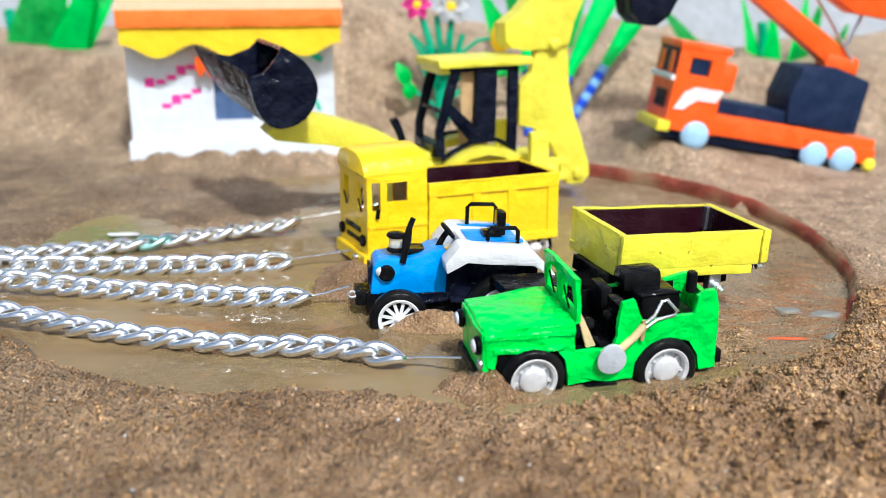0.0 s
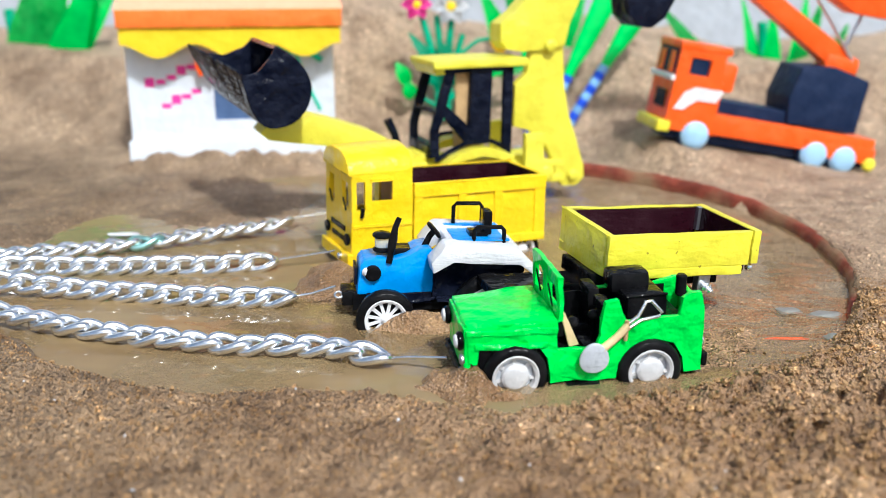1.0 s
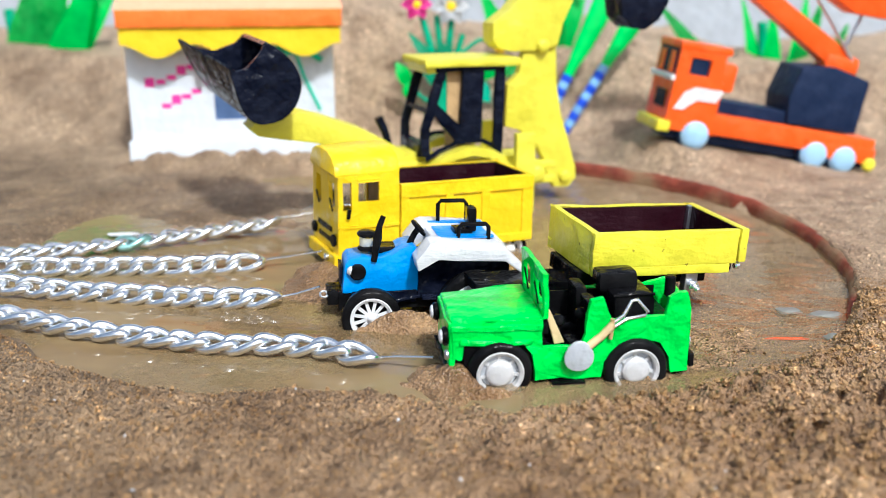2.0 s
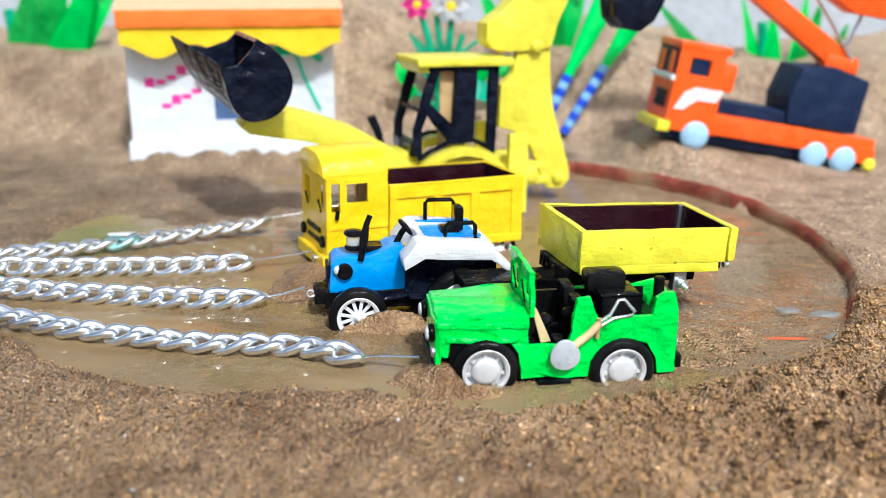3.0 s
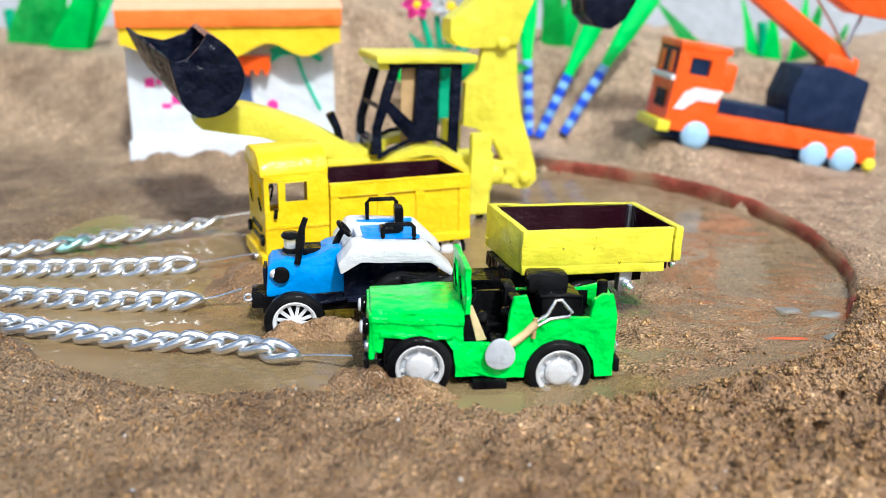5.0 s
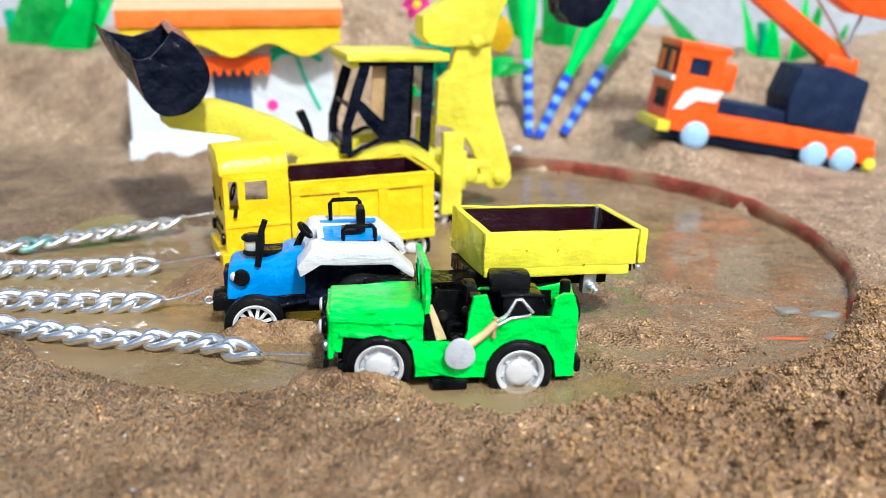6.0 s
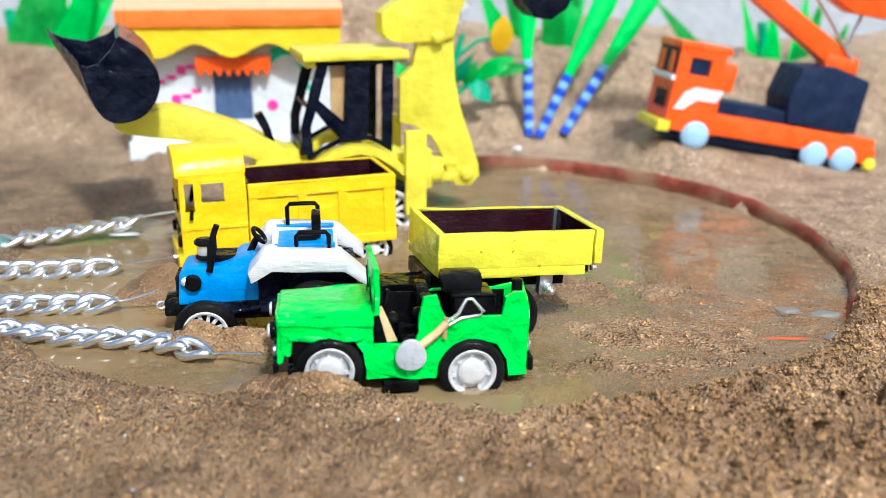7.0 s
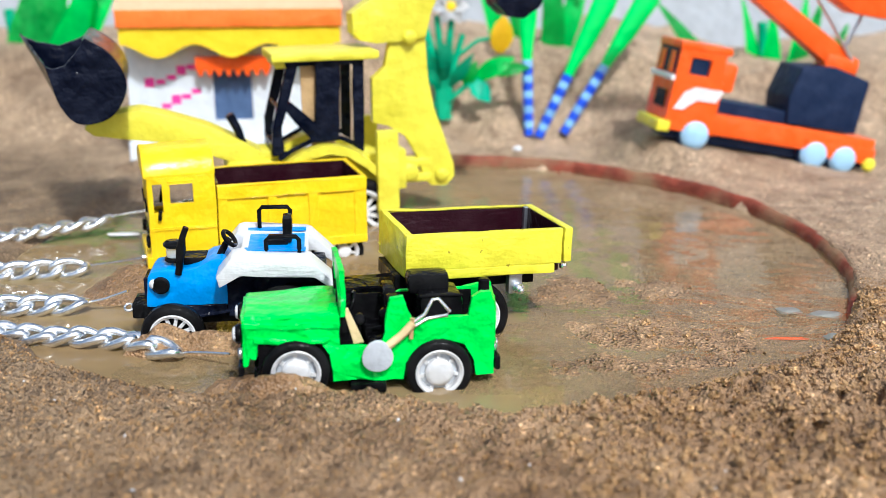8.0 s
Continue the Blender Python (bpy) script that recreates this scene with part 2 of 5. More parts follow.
def tube(bm, pts, r, seg=8, radii=None, closed=False):
    """A round bar along a line of points."""
    pts = [Vector(p) for p in pts]
    rings = []
    n = len(pts)
    up = Vector((0.13, 0.31, 0.94))
    for i, p in enumerate(pts):
        a, b = (pts[i - 1], pts[(i + 1) % n]) if closed else (pts[max(i - 1, 0)], pts[min(i + 1, n - 1)])
        d = (b - a).normalized()
        u = d.cross(up)
        if u.length < 0.05:
            u = d.cross(Vector((1, 0, 0)))
        u.normalize()
        w = d.cross(u)
        rr = radii[i] if radii else r
        rings.append([bm.verts.new(p + (u * math.cos(t) + w * math.sin(t)) * rr) for t in (2 * math.pi * k / seg for k in range(seg))])
    for i in range(n if closed else n - 1):
        a, b = rings[i], rings[(i + 1) % n]
        for k in range(seg):
            bm.faces.new((a[k], a[(k + 1) % seg], b[(k + 1) % seg], b[k]))
    if not closed:
        bm.faces.new(rings[0][::-1])
        bm.faces.new(rings[-1])
    return bm


def tubem(*a, **k):
    return tube(bmesh.new(), *a, **k)


def lathe(profile, centre, axis="y", seg=32, close=True):
    """A profile of (radius, height) turned about an axis through centre."""
    bm = bmesh.new()
    rings = []
    for r, h in profile:
        ring = []
        for k in range(seg):
            t = 2 * math.pi * k / seg
            a, b = r * math.cos(t), r * math.sin(t)
            co = {"y": (a, h, b), "z": (a, b, h), "x": (h, a, b)}[axis]
            ring.append(bm.verts.new(Vector(centre) + Vector(co)))
        rings.append(ring)
    m = len(rings)
    for i in range(m if close else m - 1):
        a, b = rings[i], rings[(i + 1) % m]
        for k in range(seg):
            bm.faces.new((a[k], a[(k + 1) % seg], b[(k + 1) % seg], b[k]))
    return bm


def disc(centre, r, y0, y1, axis="y", seg=24, dome=0.0):
    """A short round plug with softened rims."""
    e = min(0.06, abs(y1 - y0) * 0.3, r * 0.3)
    s = 1 if y1 > y0 else -1
    cap = [((r - e) * math.cos(a), y1 + s * dome * math.sin(a)) for a in (0, 0.4, 0.8, 1.2)] if dome else [(r - e, y1)]
    return lathe([(0.001, y0), (r - e, y0), (r, y0 + s * e), (r, y1 - s * e)] + cap + [(0.001, y1 + s * dome)], centre, axis, seg, close=False)


def panel(axis, at, thick, us, zs, holes):
    """A wall built of blocks between openings. axis x: across the x direction at y; axis y: along y at x."""
    bm = bmesh.new()
    for i in range(len(us) - 1):
        for j in range(len(zs) - 1):
            if (i, j) in holes:
                continue
            if axis == "x":
                box(bm, us[i], us[i + 1], at, at + thick, zs[j], zs[j + 1], 0)
            else:
                box(bm, at, at + thick, us[i], us[i + 1], zs[j], zs[j + 1], 0)
    bmesh.ops.remove_doubles(bm, verts=bm.verts, dist=0.001)
    return bm


def wheel(parent, x, y, z, r, w, spokes=8, outer=-1, rim_mat=None, cap=0.34, label=""):
    """A toy wheel whose outer face looks to y * outer."""
    o = outer
    t = part("wheel", lathe([(r * 0.72, 0), (r * 0.72, o * w * 0.96), (r * 0.86, o * w), (r * 0.97, o * w * 0.86), (r, o * w * 0.6), (r, o * w * 0.3), (r * 0.95, o * 0.02)],
                            (x, y, z), "y", 40), TYRE, parent, "glossy black tyre on a pale rim", 50)
    m = rim_mat or RIM
    part("rim", lathe([(r * 0.56, o * w * 0.3), (r * 0.735, o * w * 0.3), (r * 0.735, o * w * 0.93), (r * 0.68, o * w * 0.99), (r * 0.6, o * w * 0.9)], (x, y, z), "y", 40), m, t, "", 40)
    part("wheel_disc", disc((x, y, z), r * 0.6, o * w * 0.2, o * w * (0.56 if spokes < 8 else 0.42)), SPADE if spokes < 8 else TYRE, t, "", 40)
    for k in range(spokes):
        a = 2 * math.pi * k / spokes + 0.2
        bm = boxm(0.1 * r, 0.62 * r, -0.055 * r, 0.055 * r, -0.03, 0.03, 0.01)
        bmesh.ops.rotate(bm, verts=bm.verts, cent=(0, 0, 0), matrix=Matrix.Rotation(radians(90), 3, "X"))
        bmesh.ops.rotate(bm, verts=bm.verts, cent=(0, 0, 0), matrix=Matrix.Rotation(a, 3, "Y"))
        bmesh.ops.translate(bm, verts=bm.verts, vec=(x, y + o * w * 0.62, z))
        part("spoke", bm, m, t)
    part("hub_cap", disc((x, y, z), r * cap, o * w * 0.35, o * w * 0.95, dome=0.05), m, t, "white hub cap", 40)
    return t


# ---- ground ----
def fbm(x, y, s, o=4, seed=0.0):
    return noise.fractal(Vector((x * s, y * s, seed)), 1.0, 2.1, o)


def smooth(a, b, v):
    t = max(0.0, min(1.0, (v - a) / (b - a)))
    return t * t * (3 - 2 * t)


RIM_X, RIM_Y, RIM_R = -0.9, -2.2, 18.2


def ground_z(x, y):
    dx, dy = x - RIM_X, y - RIM_Y
    r, ang = math.hypot(dx, dy), math.degrees(math.atan2(dy, dx))
    wob = 0.45 * fbm(x, y, 0.2, 3, 5.0)
    clay = smooth(-38, -26, ang) * smooth(128, 112, ang)
    lip = 18.1 - 2.5 * math.exp(-((ang + 95) / 34) ** 2)
    soft = smooth(lip - 1.1, lip + 1.0, r + wob)
    hard = smooth(17.85, 18.25, r + 0.2 * fbm(x, y, 0.8, 3, 19.0))
    edge = soft * (1 - clay) + hard * clay
    bed = -0.2 + 0.07 * smooth(0, 6, x) - 0.4 * smooth(3, -3, x) * smooth(-4, -9, y) + 0.16 * fbm(x, y, 0.3, 4, 1.0) + 0.07 * fbm(x, y, 1.6, 3, 2.0)
    bar = 0.9 * fbm(x, y, 0.4, 4, 15.0)
    bed += 0.24 * math.exp(-((y + 12.0 + 0.05 * x + bar) / 1.3) ** 2) * smooth(2, 6, x) * smooth(14, 10, x)
    bed += 0.2 * math.exp(-((y + 14.8 + bar) / 0.8) ** 2) * smooth(2, 6, x) * smooth(12, 8, x)
    bed += 0.17 * math.exp(-((y + 8.0 - bar) / 1.8) ** 2) * smooth(1, 5, x) * smooth(13, 8, x)
    bed += 0.5 * math.exp(-((math.hypot(x + 12.0, (y - 6.5) * 1.2)) / 6.0) ** 2)
    top = 0.55 + 0.25 * fbm(x, y, 0.22, 4, 3.0) * (1 - clay * 0.6) + 0.10 * fbm(x, y, 0.9, 4, 7.0)
    z = bed * (1 - edge) + top * edge
    crumb = smooth(lip - 0.4, lip + 1.0, r) * smooth(-14.0, -17.0, y)
    rough = 0.2 + 0.32 * smooth(4, 11, x)
    z += crumb * (rough * fbm(x, y, 2.6, 4, 11.0) + 0.22 * fbm(x, y, 0.8, 4, 14.0) - 0.7 * max(0.0, fbm(x, y, 1.0, 3, 23.0) - 0.35))
    # the slope under the crane truck
    k = smooth(9.5, 13.5, x) * smooth(9.0, 12.0, y) * smooth(18.5, 20.5, r) * smooth(30.0, 25.5, x)
    z = z * (1 - k) + k * (1.88 - 0.178 * (x - 14.9) + 0.08 * fbm(x, y, 0.7, 3, 4.0))
    # the bank behind
    h = 5.6 - 0.7 * smooth(4, 14, x) + 3.8 * math.exp(-((x + 7.0) / 6.5) ** 2) + 0.6 * fbm(x, y, 0.1, 3, 9.0)
    b = smooth(18.0, 27.5 + 2.0 * fbm(x, 0, 0.12, 3, 8.0), y + 0.9 * fbm(x, y, 0.35, 3, 6.0))
    z += h * b + b * 0.35 * fbm(x, y, 0.7, 4, 12.0)
    z += (0.75 + 0.5 * fbm(x, y, 0.9, 3, 17.0)) * smooth(-21, -17, x) * smooth(-4.5, -7.5, x) * math.exp(-((y - 13.3 - 0.16 * (x + 12)) / 1.1) ** 2)
    side = smooth(38, 50, abs(x)) * smooth(-5, 12, y)
    return z + 3.0 * side


def spread(*bands):
    out = [bands[0][0]]
    for lo, hi, step in bands:
        n = max(1, round((hi - lo) / step))
        out += [lo + (hi - lo) * (i + 1) / n for i in range(n)]
    return out


def grid_mesh(name, xs, ys, fz, mat):
    verts = [(x * C, y * C, fz(x, y) * C) for y in ys for x in xs]
    w = len(xs)
    faces = [(j * w + i, j * w + i + 1, (j + 1) * w + i + 1, (j + 1) * w + i) for j in range(len(ys) - 1) for i in range(w - 1)]
    me = bpy.data.meshes.new(name)
    me.from_pydata(verts, [], faces)
    me.polygons.foreach_set("use_smooth", [True] * len(faces))
    me.materials.append(mat)
    return new(name, me)


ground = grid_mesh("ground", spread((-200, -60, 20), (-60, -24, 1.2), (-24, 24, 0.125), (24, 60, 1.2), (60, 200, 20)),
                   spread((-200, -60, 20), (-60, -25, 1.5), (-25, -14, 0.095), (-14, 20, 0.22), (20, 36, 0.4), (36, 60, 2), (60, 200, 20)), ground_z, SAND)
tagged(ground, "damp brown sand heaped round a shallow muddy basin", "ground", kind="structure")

bm = bmesh.new()
bmesh.ops.create_circle(bm, cap_ends=True, segments=96, radius=18.15)
bmesh.ops.translate(bm, verts=bm.verts, vec=(RIM_X, RIM_Y, 0))
water = part("water", bm, WATER)
tagged(water, "murky brown water standing in the basin", "water", kind="structure")


def basin_rim():
    """The terracotta edge of the buried basin, seen along its far and side rim."""
    bm = bmesh.new()
    prof = [(17.78, -0.6), (17.85, 0.3), (17.95, 0.6), (18.2, 0.7), (18.45, 0.58), (18.55, -0.4)]
    rings = []
    for i in range(111):
        a = radians(-60 + 180 * i / 110)
        ring = []
        for r, z in prof:
            rr = r + 0.2 * fbm(math.cos(a) * 9, math.sin(a) * 9, 0.6, 3, 21.0)
            ring.append(bm.verts.new((RIM_X + rr * math.cos(a), RIM_Y + rr * math.sin(a), z - 0.05 - 0.16 * smooth(30, 5, -60 + 180 * i / 110) - 0.9 * smooth(-14, -40, -60 + 180 * i / 110) + 0.08 * fbm(math.cos(a) * 9, math.sin(a) * 9, 1.1, 3, 22.0))))
        rings.append(ring)
    for a, b in zip(rings, rings[1:]):
        for k in range(len(prof) - 1):
            bm.faces.new((a[k], a[k + 1], b[k + 1], b[k]))
    ob = part("basin_rim", bm, CLAY, smooth=60)
    return tagged(ob, "weathered terracotta rim of the buried basin", "basin", kind="structure")


basin_rim()


def mound(name, cx, cy, rx, ry, h, seed, label):
    """A heap of wet mud pushed up ahead of a wheel; its skirt goes below the water."""
    bm = bmesh.new()
    bmesh.ops.create_grid(bm, x_segments=34, y_segments=30, size=1.0)
    for v in bm.verts:
        x, y = v.co.x * 1.25, v.co.y * 1.25
        d = math.hypot(x, y) + 0.3 * fbm(x, y, 1.2, 3, seed)
        z = h * (1 - smooth(0.1, 1.05, d)) + 0.16 * fbm(x, y, 2.6, 4, seed + 3) * (1 - smooth(0.6, 1.2, d)) - 0.5 * smooth(0.75, 1.25, d)
        v.co = Vector((cx + x * rx, cy + y * ry, z))
    ob = part(name, bm, MUD, smooth=70)
    return tagged(ob, label, "mud", kind="stuff")


# ---- vehicles: each faces -x, its shown side looks to -y, z = 0 is the water line ----
def build_jeep():
    t = thing("toy_jeep", "hand-painted bright green open toy jeep sunk in wet mud", "toy car")
    side = [(-3.62, 1.0), (-3.8, 1.1), (-3.8, 2.3), (-1.1, 2.36), (-1.0, 1.36), (0.15, 1.3), (0.3, 1.7), (0.42, 2.8), (0.8, 2.88), (1.0, 2.45), (1.12, 2.14), (2.86, 2.14),
            (2.95, 2.75), (3.2, 2.95), (3.5, 2.9), (3.68, 2.3), (3.7, 0.25), (3.12, 0.2), (3.05, 0.75), (2.72, 1.22), (2.03, 1.42), (1.34, 1.22), (0.95, 0.75), (0.86, 0.22),
            (-1.28, 0.28), (-1.36, 1.15), (-1.6, 1.5), (-2.4, 1.62), (-3.45, 1.66), (-3.52, 1.0)]
    far = [(x + 0.55 if x > 2.9 else x, z) for x, z in side if not (0.2 < x < 1.05 and z > 1.9) and not (x > 2.9 and z > 2.5)]

    def nose(bm):
        """The bonnet narrows and drops a little towards the front."""
        bmesh.ops.subdivide_edges(bm, edges=[e for e in bm.edges if e.calc_length() > 2.4], cuts=3)
        for v in bm.verts:
            f = max(0.0, min(1.0, (-1.1 - v.co.x) / 2.7))
            v.co.y *= 1 - 0.17 * f
            v.co.z -= 0.1 * f * (v.co.z > 1.9)
        return bm

    part("side_panel", nose(prism(side, -1.52, -1.37)), GREEN, t)
    part("side_panel", nose(prism(far, 1.37, 1.52)), GREEN, t)
    part("hood", nose(boxm(-3.82, -1.08, -1.5, 1.5, 2.2, 2.42, 0.1)), GREEN, t, "", 50)
    part("hood_crease", nose(boxm(-3.84, -1.1, -1.58, -1.46, 2.02, 2.2, 0.05)), GREEN, t)
    part("fender_lip", nose(boxm(-3.62, -1.34, -1.62, -1.46, 1.52, 1.68, 0.05)), GREEN, t)
    part("grille", nose(boxm(-3.9, -3.7, -1.48, 1.48, 0.75, 2.3, 0.06)), GREEN, t)
    for y in (-1.05, 1.05):
        h = part("headlight", disc((-3.9, y, 1.75), 0.3, 0, -0.2, "x"), BLACK, t, "", 40)
        part("lens", disc((-4.1, y, 1.75), 0.22, 0, -0.05, "x", dome=0.05), WHITE, h, "", 40)
    part("indicator", disc((-3.9, -1.22, 1.2), 0.17, 0, -0.14, "x"), DULL, t, "", 40)
    part("front_bumper", boxm(-4.05, -3.88, -1.35, 1.35, 0.5, 0.8, 0.05), BLACK, t)
    part("inner_liner", boxm(-1.0, 3.5, 1.3, 1.36, 0.5, 2.12, 0.01), BLACK, t)
    part("inner_liner", boxm(1.1, 3.5, -1.36, -1.3, 0.5, 2.08, 0.01), BLACK, t)
    part("dashboard", boxm(-1.0, -0.8, -1.3, 1.3, 1.7, 2.3, 0.05), BLACK, t)
    part("firewall", boxm(-1.12, -1.0, -1.36, 1.36, 0.5, 2.3, 0.02), BLACK, t)
    part("floor_pan", boxm(-3.6, 3.6, -1.36, 1.36, 0.2, 0.5, 0.02), BLACK, t)
    for x in (-2.3, 2.0):
        part("wheel_well", boxm(x - 1.15, x + 1.15, -1.3, 1.3, 0.5, 1.45 if x > 0 else 1.9, 0.02), BLACK, t)
    rp = boxm(3.55, 3.72, -1.4, 1.5, 0.25, 2.2, 0.04)
    for v in rp.verts:
        v.co.x += 0.55 * (v.co.y + 1.4) / 2.9
    part("rear_panel", rp, GREEN, t)
    part("rear_deck", boxm(1.2, 3.55, -1.37, 1.37, 1.5, 1.62, 0.02), BLACK, t)
    w = part("windshield_frame", panel("y", -1.06, 0.16, [-1.42, -1.15, -0.2, 0.2, 1.15, 1.42], [2.3, 2.6, 3.35, 3.72], {(1, 1), (3, 1)}), GREEN, t)
    for y in (-0.68, 0.68):
        part("wiper", tubem([(-1.08, y - 0.3, 2.6), (-1.1, y + 0.15, 3.2)], 0.03, 6), BLACK, w)
    for y in (-0.72, 0.72):
        s = part("seat", boxm(-0.15, 0.75, y - 0.5, y + 0.5, 0.9, 1.35, 0.14), BLACK, t, "glossy black seat", 50)
        part("seat_back", boxm(0.45, 0.85, y - 0.52, y + 0.52, 1.3, 2.6, 0.16), BLACK, s, "", 50)
    part("steering_wheel", tubem([(-0.55 + 0.12 * math.sin(a), 0.6 + 0.36 * math.cos(a), 2.05 + 0.34 * math.sin(a)) for a in (2 * math.pi * k / 20 for k in range(20))], 0.06, 8, closed=True), BLACK, t, "", 60)
    part("steering_column", tubem([(-1.0, 0.6, 1.7), (-0.55, 0.6, 2.05)], 0.07), BLACK, t)
    for x, y in ((-0.45, -0.95), (0.35, -0.55)):
        k = part("lever", tubem([(x, y, 1.0), (x + 0.05, y, 1.95)], 0.07, 8), BLACK, t)
        part("knob", disc((x + 0.05, y, 2.0), 0.19, 0.14, -0.14, "y", dome=0.08), BLACK, k, "", 60)
    part("hand_brake", prism([(-0.92, 2.45), (-0.78, 2.5), (-0.3, 1.4), (-0.62, 1.36)], -1.34, -1.2, 0.03), CREAM, t, "bare cream wooden stick")
    b = part("rear_bench", boxm(1.5, 2.9, -0.55, 1.2, 1.6, 2.5, 0.22), BLACK, t, "glossy black cushion", 50)
    part("bench_back", boxm(1.25, 2.6, 0.3, 1.25, 2.3, 2.98, 0.25), BLACK, b, "", 50)
    part("bench_piping", tubem([(1.5, -0.5, 2.5), (2.2, -0.53, 2.53), (2.85, -0.5, 2.5)], 0.05), BLACK, b)
    part("fuel_can", disc((3.75, 0.5, 2.0), 0.18, 0, 0.74, "z"), BLACK, t, "", 40)
    # spade strapped to the side
    egg = [(0.06 + (0.47 - 0.06 * math.sin(k)) * math.cos(k), 1.1 + 0.5 * math.sin(k)) for k in (math.pi * i / 11 for i in range(22))]
    sp = part("spade_blade", prism(egg, -1.8, -1.7, 0.03), SPADE, t, "dull silver spade blade", 60)
    part("spade_shaft", tubem([(0.35, -1.68, 1.35), (0.8, -1.66, 1.7), (1.15, -1.64, 2.05)], 0.13, 8), CREAM, sp, "bare wooden shaft", 60)
    part("spade_collar", tubem([(1.08, -1.62, 1.55), (1.12, -1.62, 2.2)], 0.07, 8), BEIGE, sp)
    part("spade_grip", tubem([(0.95, -1.62, 1.95), (1.5, -1.55, 2.28), (1.75, -1.5, 2.72), (1.92, -1.5, 2.74), (2.28, -1.5, 2.32), (2.2, -1.5, 2.2), (1.6, -1.55, 2.15), (1.05, -1.62, 1.86)], 0.055, 8), STEEL, sp, "bent wire grip", 60)
    for x, z in ((-2.36, 0.58), (1.96, 0.42)):
        wheel(t, x, -1.06 if x < 0 else -1.16, z, 1.04, 0.56, 7, -1, RIM, 0.42)
        wheel(t, x, 1.02, z, 1.06, 0.5, 7, 1)
    part("rear_bumper", boxm(3.72, 3.9, -1.5, -0.6, 0.35, 0.8, 0.06), BLACK, t)
    part("tow_ring", tubem([(3.82, -1.1 + 0.16 * math.cos(a), 1.05 + 0.2 * math.sin(a)) for a in (2 * math.pi * k / 14 for k in range(14))], 0.035, 6, closed=True), STEEL, t)
    part("engine_pan", boxm(-0.75, 0.35, -1.7, 1.2, -0.12, 0.2, 0.12), BLACK, t, "", 50)
    return t


def build_tractor():
    t = thing("toy_tractor", "bright blue toy tractor with white mudguards, ploughing through mud", "toy tractor")
    prof = [(-2.55, 1.0), (-2.45, 2.1), (-2.3, 2.28), (-1.75, 2.36), (-1.2, 2.3), (-0.75, 2.42), (-0.35, 2.66), (0.05, 2.76), (0.28, 2.5), (0.28, 1.0)]
    part("hood", prism(prof, -0.8, 0.8, 0.09), BLUE, t, "sky blue engine hood", 50)
    part("chassis", boxm(-2.7, 3.4, -0.72, 0.72, 0.35, 1.05, 0.08), BLACK, t)
    part("engine_block", boxm(-2.2, 0.2, -0.84, 0.84, 0.62, 1.08, 0.06), NAVY, t)
    part("gearbox", boxm(0.2, 3.6, -0.95, 0.95, 0.8, 2.3, 0.1), NAVY, t)
    part("front_weight", boxm(-3.1, -2.5, -0.6, 0.6, 0.5, 1.05, 0.1), BLACK, t, "", 50)
    part("tow_eye", tubem([(-3.2 + 0.14 * math.cos(a), -0.5 + 0.12 * math.sin(a), 0.92 + 0.08 * math.sin(a)) for a in (2 * math.pi * k / 14 for k in range(14))], 0.045, 6, closed=True), DULL, t)
    for s in (-1, 1):
        h = part("headlight", disc((-2.0, s * 0.8, 1.85), 0.3, 0, s * 0.22), BLACK, t, "", 40)
        part("lens", disc((-2.22, s * 0.84, 1.9), 0.17, 0, s * 0.14, dome=0.04), WHITE, h, "", 40)
    part("front_axle", tubem([(-1.6, -1.3, 0.4), (-1.6, 1.3, 0.4)], 0.16), BLACK, t)
    part("exhaust", tubem([(-1.42, -0.8, 2.2), (-1.36, -0.78, 2.45), (-1.27, -0.76, 3.1), (-1.2, -0.74, 3.5), (-1.06, -0.72, 3.86)], 0.1, 10, [0.12, 0.12, 0.17, 0.11, 0.1]), BLACK, t, "", 60)
    c = part("air_cleaner", disc((-1.6, -0.1, 2.45), 0.34, 0, 0.16, "z"), BLACK, t, "", 40)
    part("cup", disc((-1.6, -0.1, 2.58), 0.27, 0, 0.4, "z"), GLASS, c, "clear plastic bowl", 40)
    part("cap", disc((-1.6, -0.1, 2.98), 0.36, 0, 0.17, "z", dome=0.05), BLACK, c, "", 40)
    part("engine_top", boxm(-1.4, -0.5, -0.2, 0.7, 2.3, 2.56, 0.08), BLACK, t)
    sw = part("steering_column", tubem([(-0.1, -0.2, 2.55), (0.15, -0.2, 3.05), (0.3, -0.2, 3.25)], 0.12, 8), BLACK, t)
    part("steering_wheel", tubem([(0.3 + 0.2 * math.sin(a), -0.2 + 0.42 * math.cos(a), 3.27 - 0.22 * math.sin(a)) for a in (2 * math.pi * k / 20 for k in range(20))], 0.08, 8, closed=True), BLACK, sw, "", 60)
    under = [(0.05, 2.08), (0.75, 2.5), (3.2, 2.38), (3.95, 1.85)]
    over = [(4.0, 2.1), (3.1, 2.98), (2.9, 3.05), (0.65, 3.18), (0.45, 3.12), (-0.05, 2.5)]
    for s in (-1, 1):
        part("mudguard", prism(under + over, s * 0.9, s * 1.95, 0.06), WHITE, t, "thick white mudguard", 40)
    part("deck", boxm(0.7, 3.0, -0.92, 0.92, 2.7, 3.02, 0.06), WHITE, t, "white seat platform")
    for s in (-1, 1):
        part("deck_strip", boxm(0.85, 2.9, s * 0.95, s * 1.25, 3.12, 3.17, 0.01), BLUE, t, "blue painted strip")
    st = part("seat", boxm(1.6, 2.3, -0.4, 0.4, 3.0, 3.22, 0.08), BLACK, t, "glossy black seat", 50)
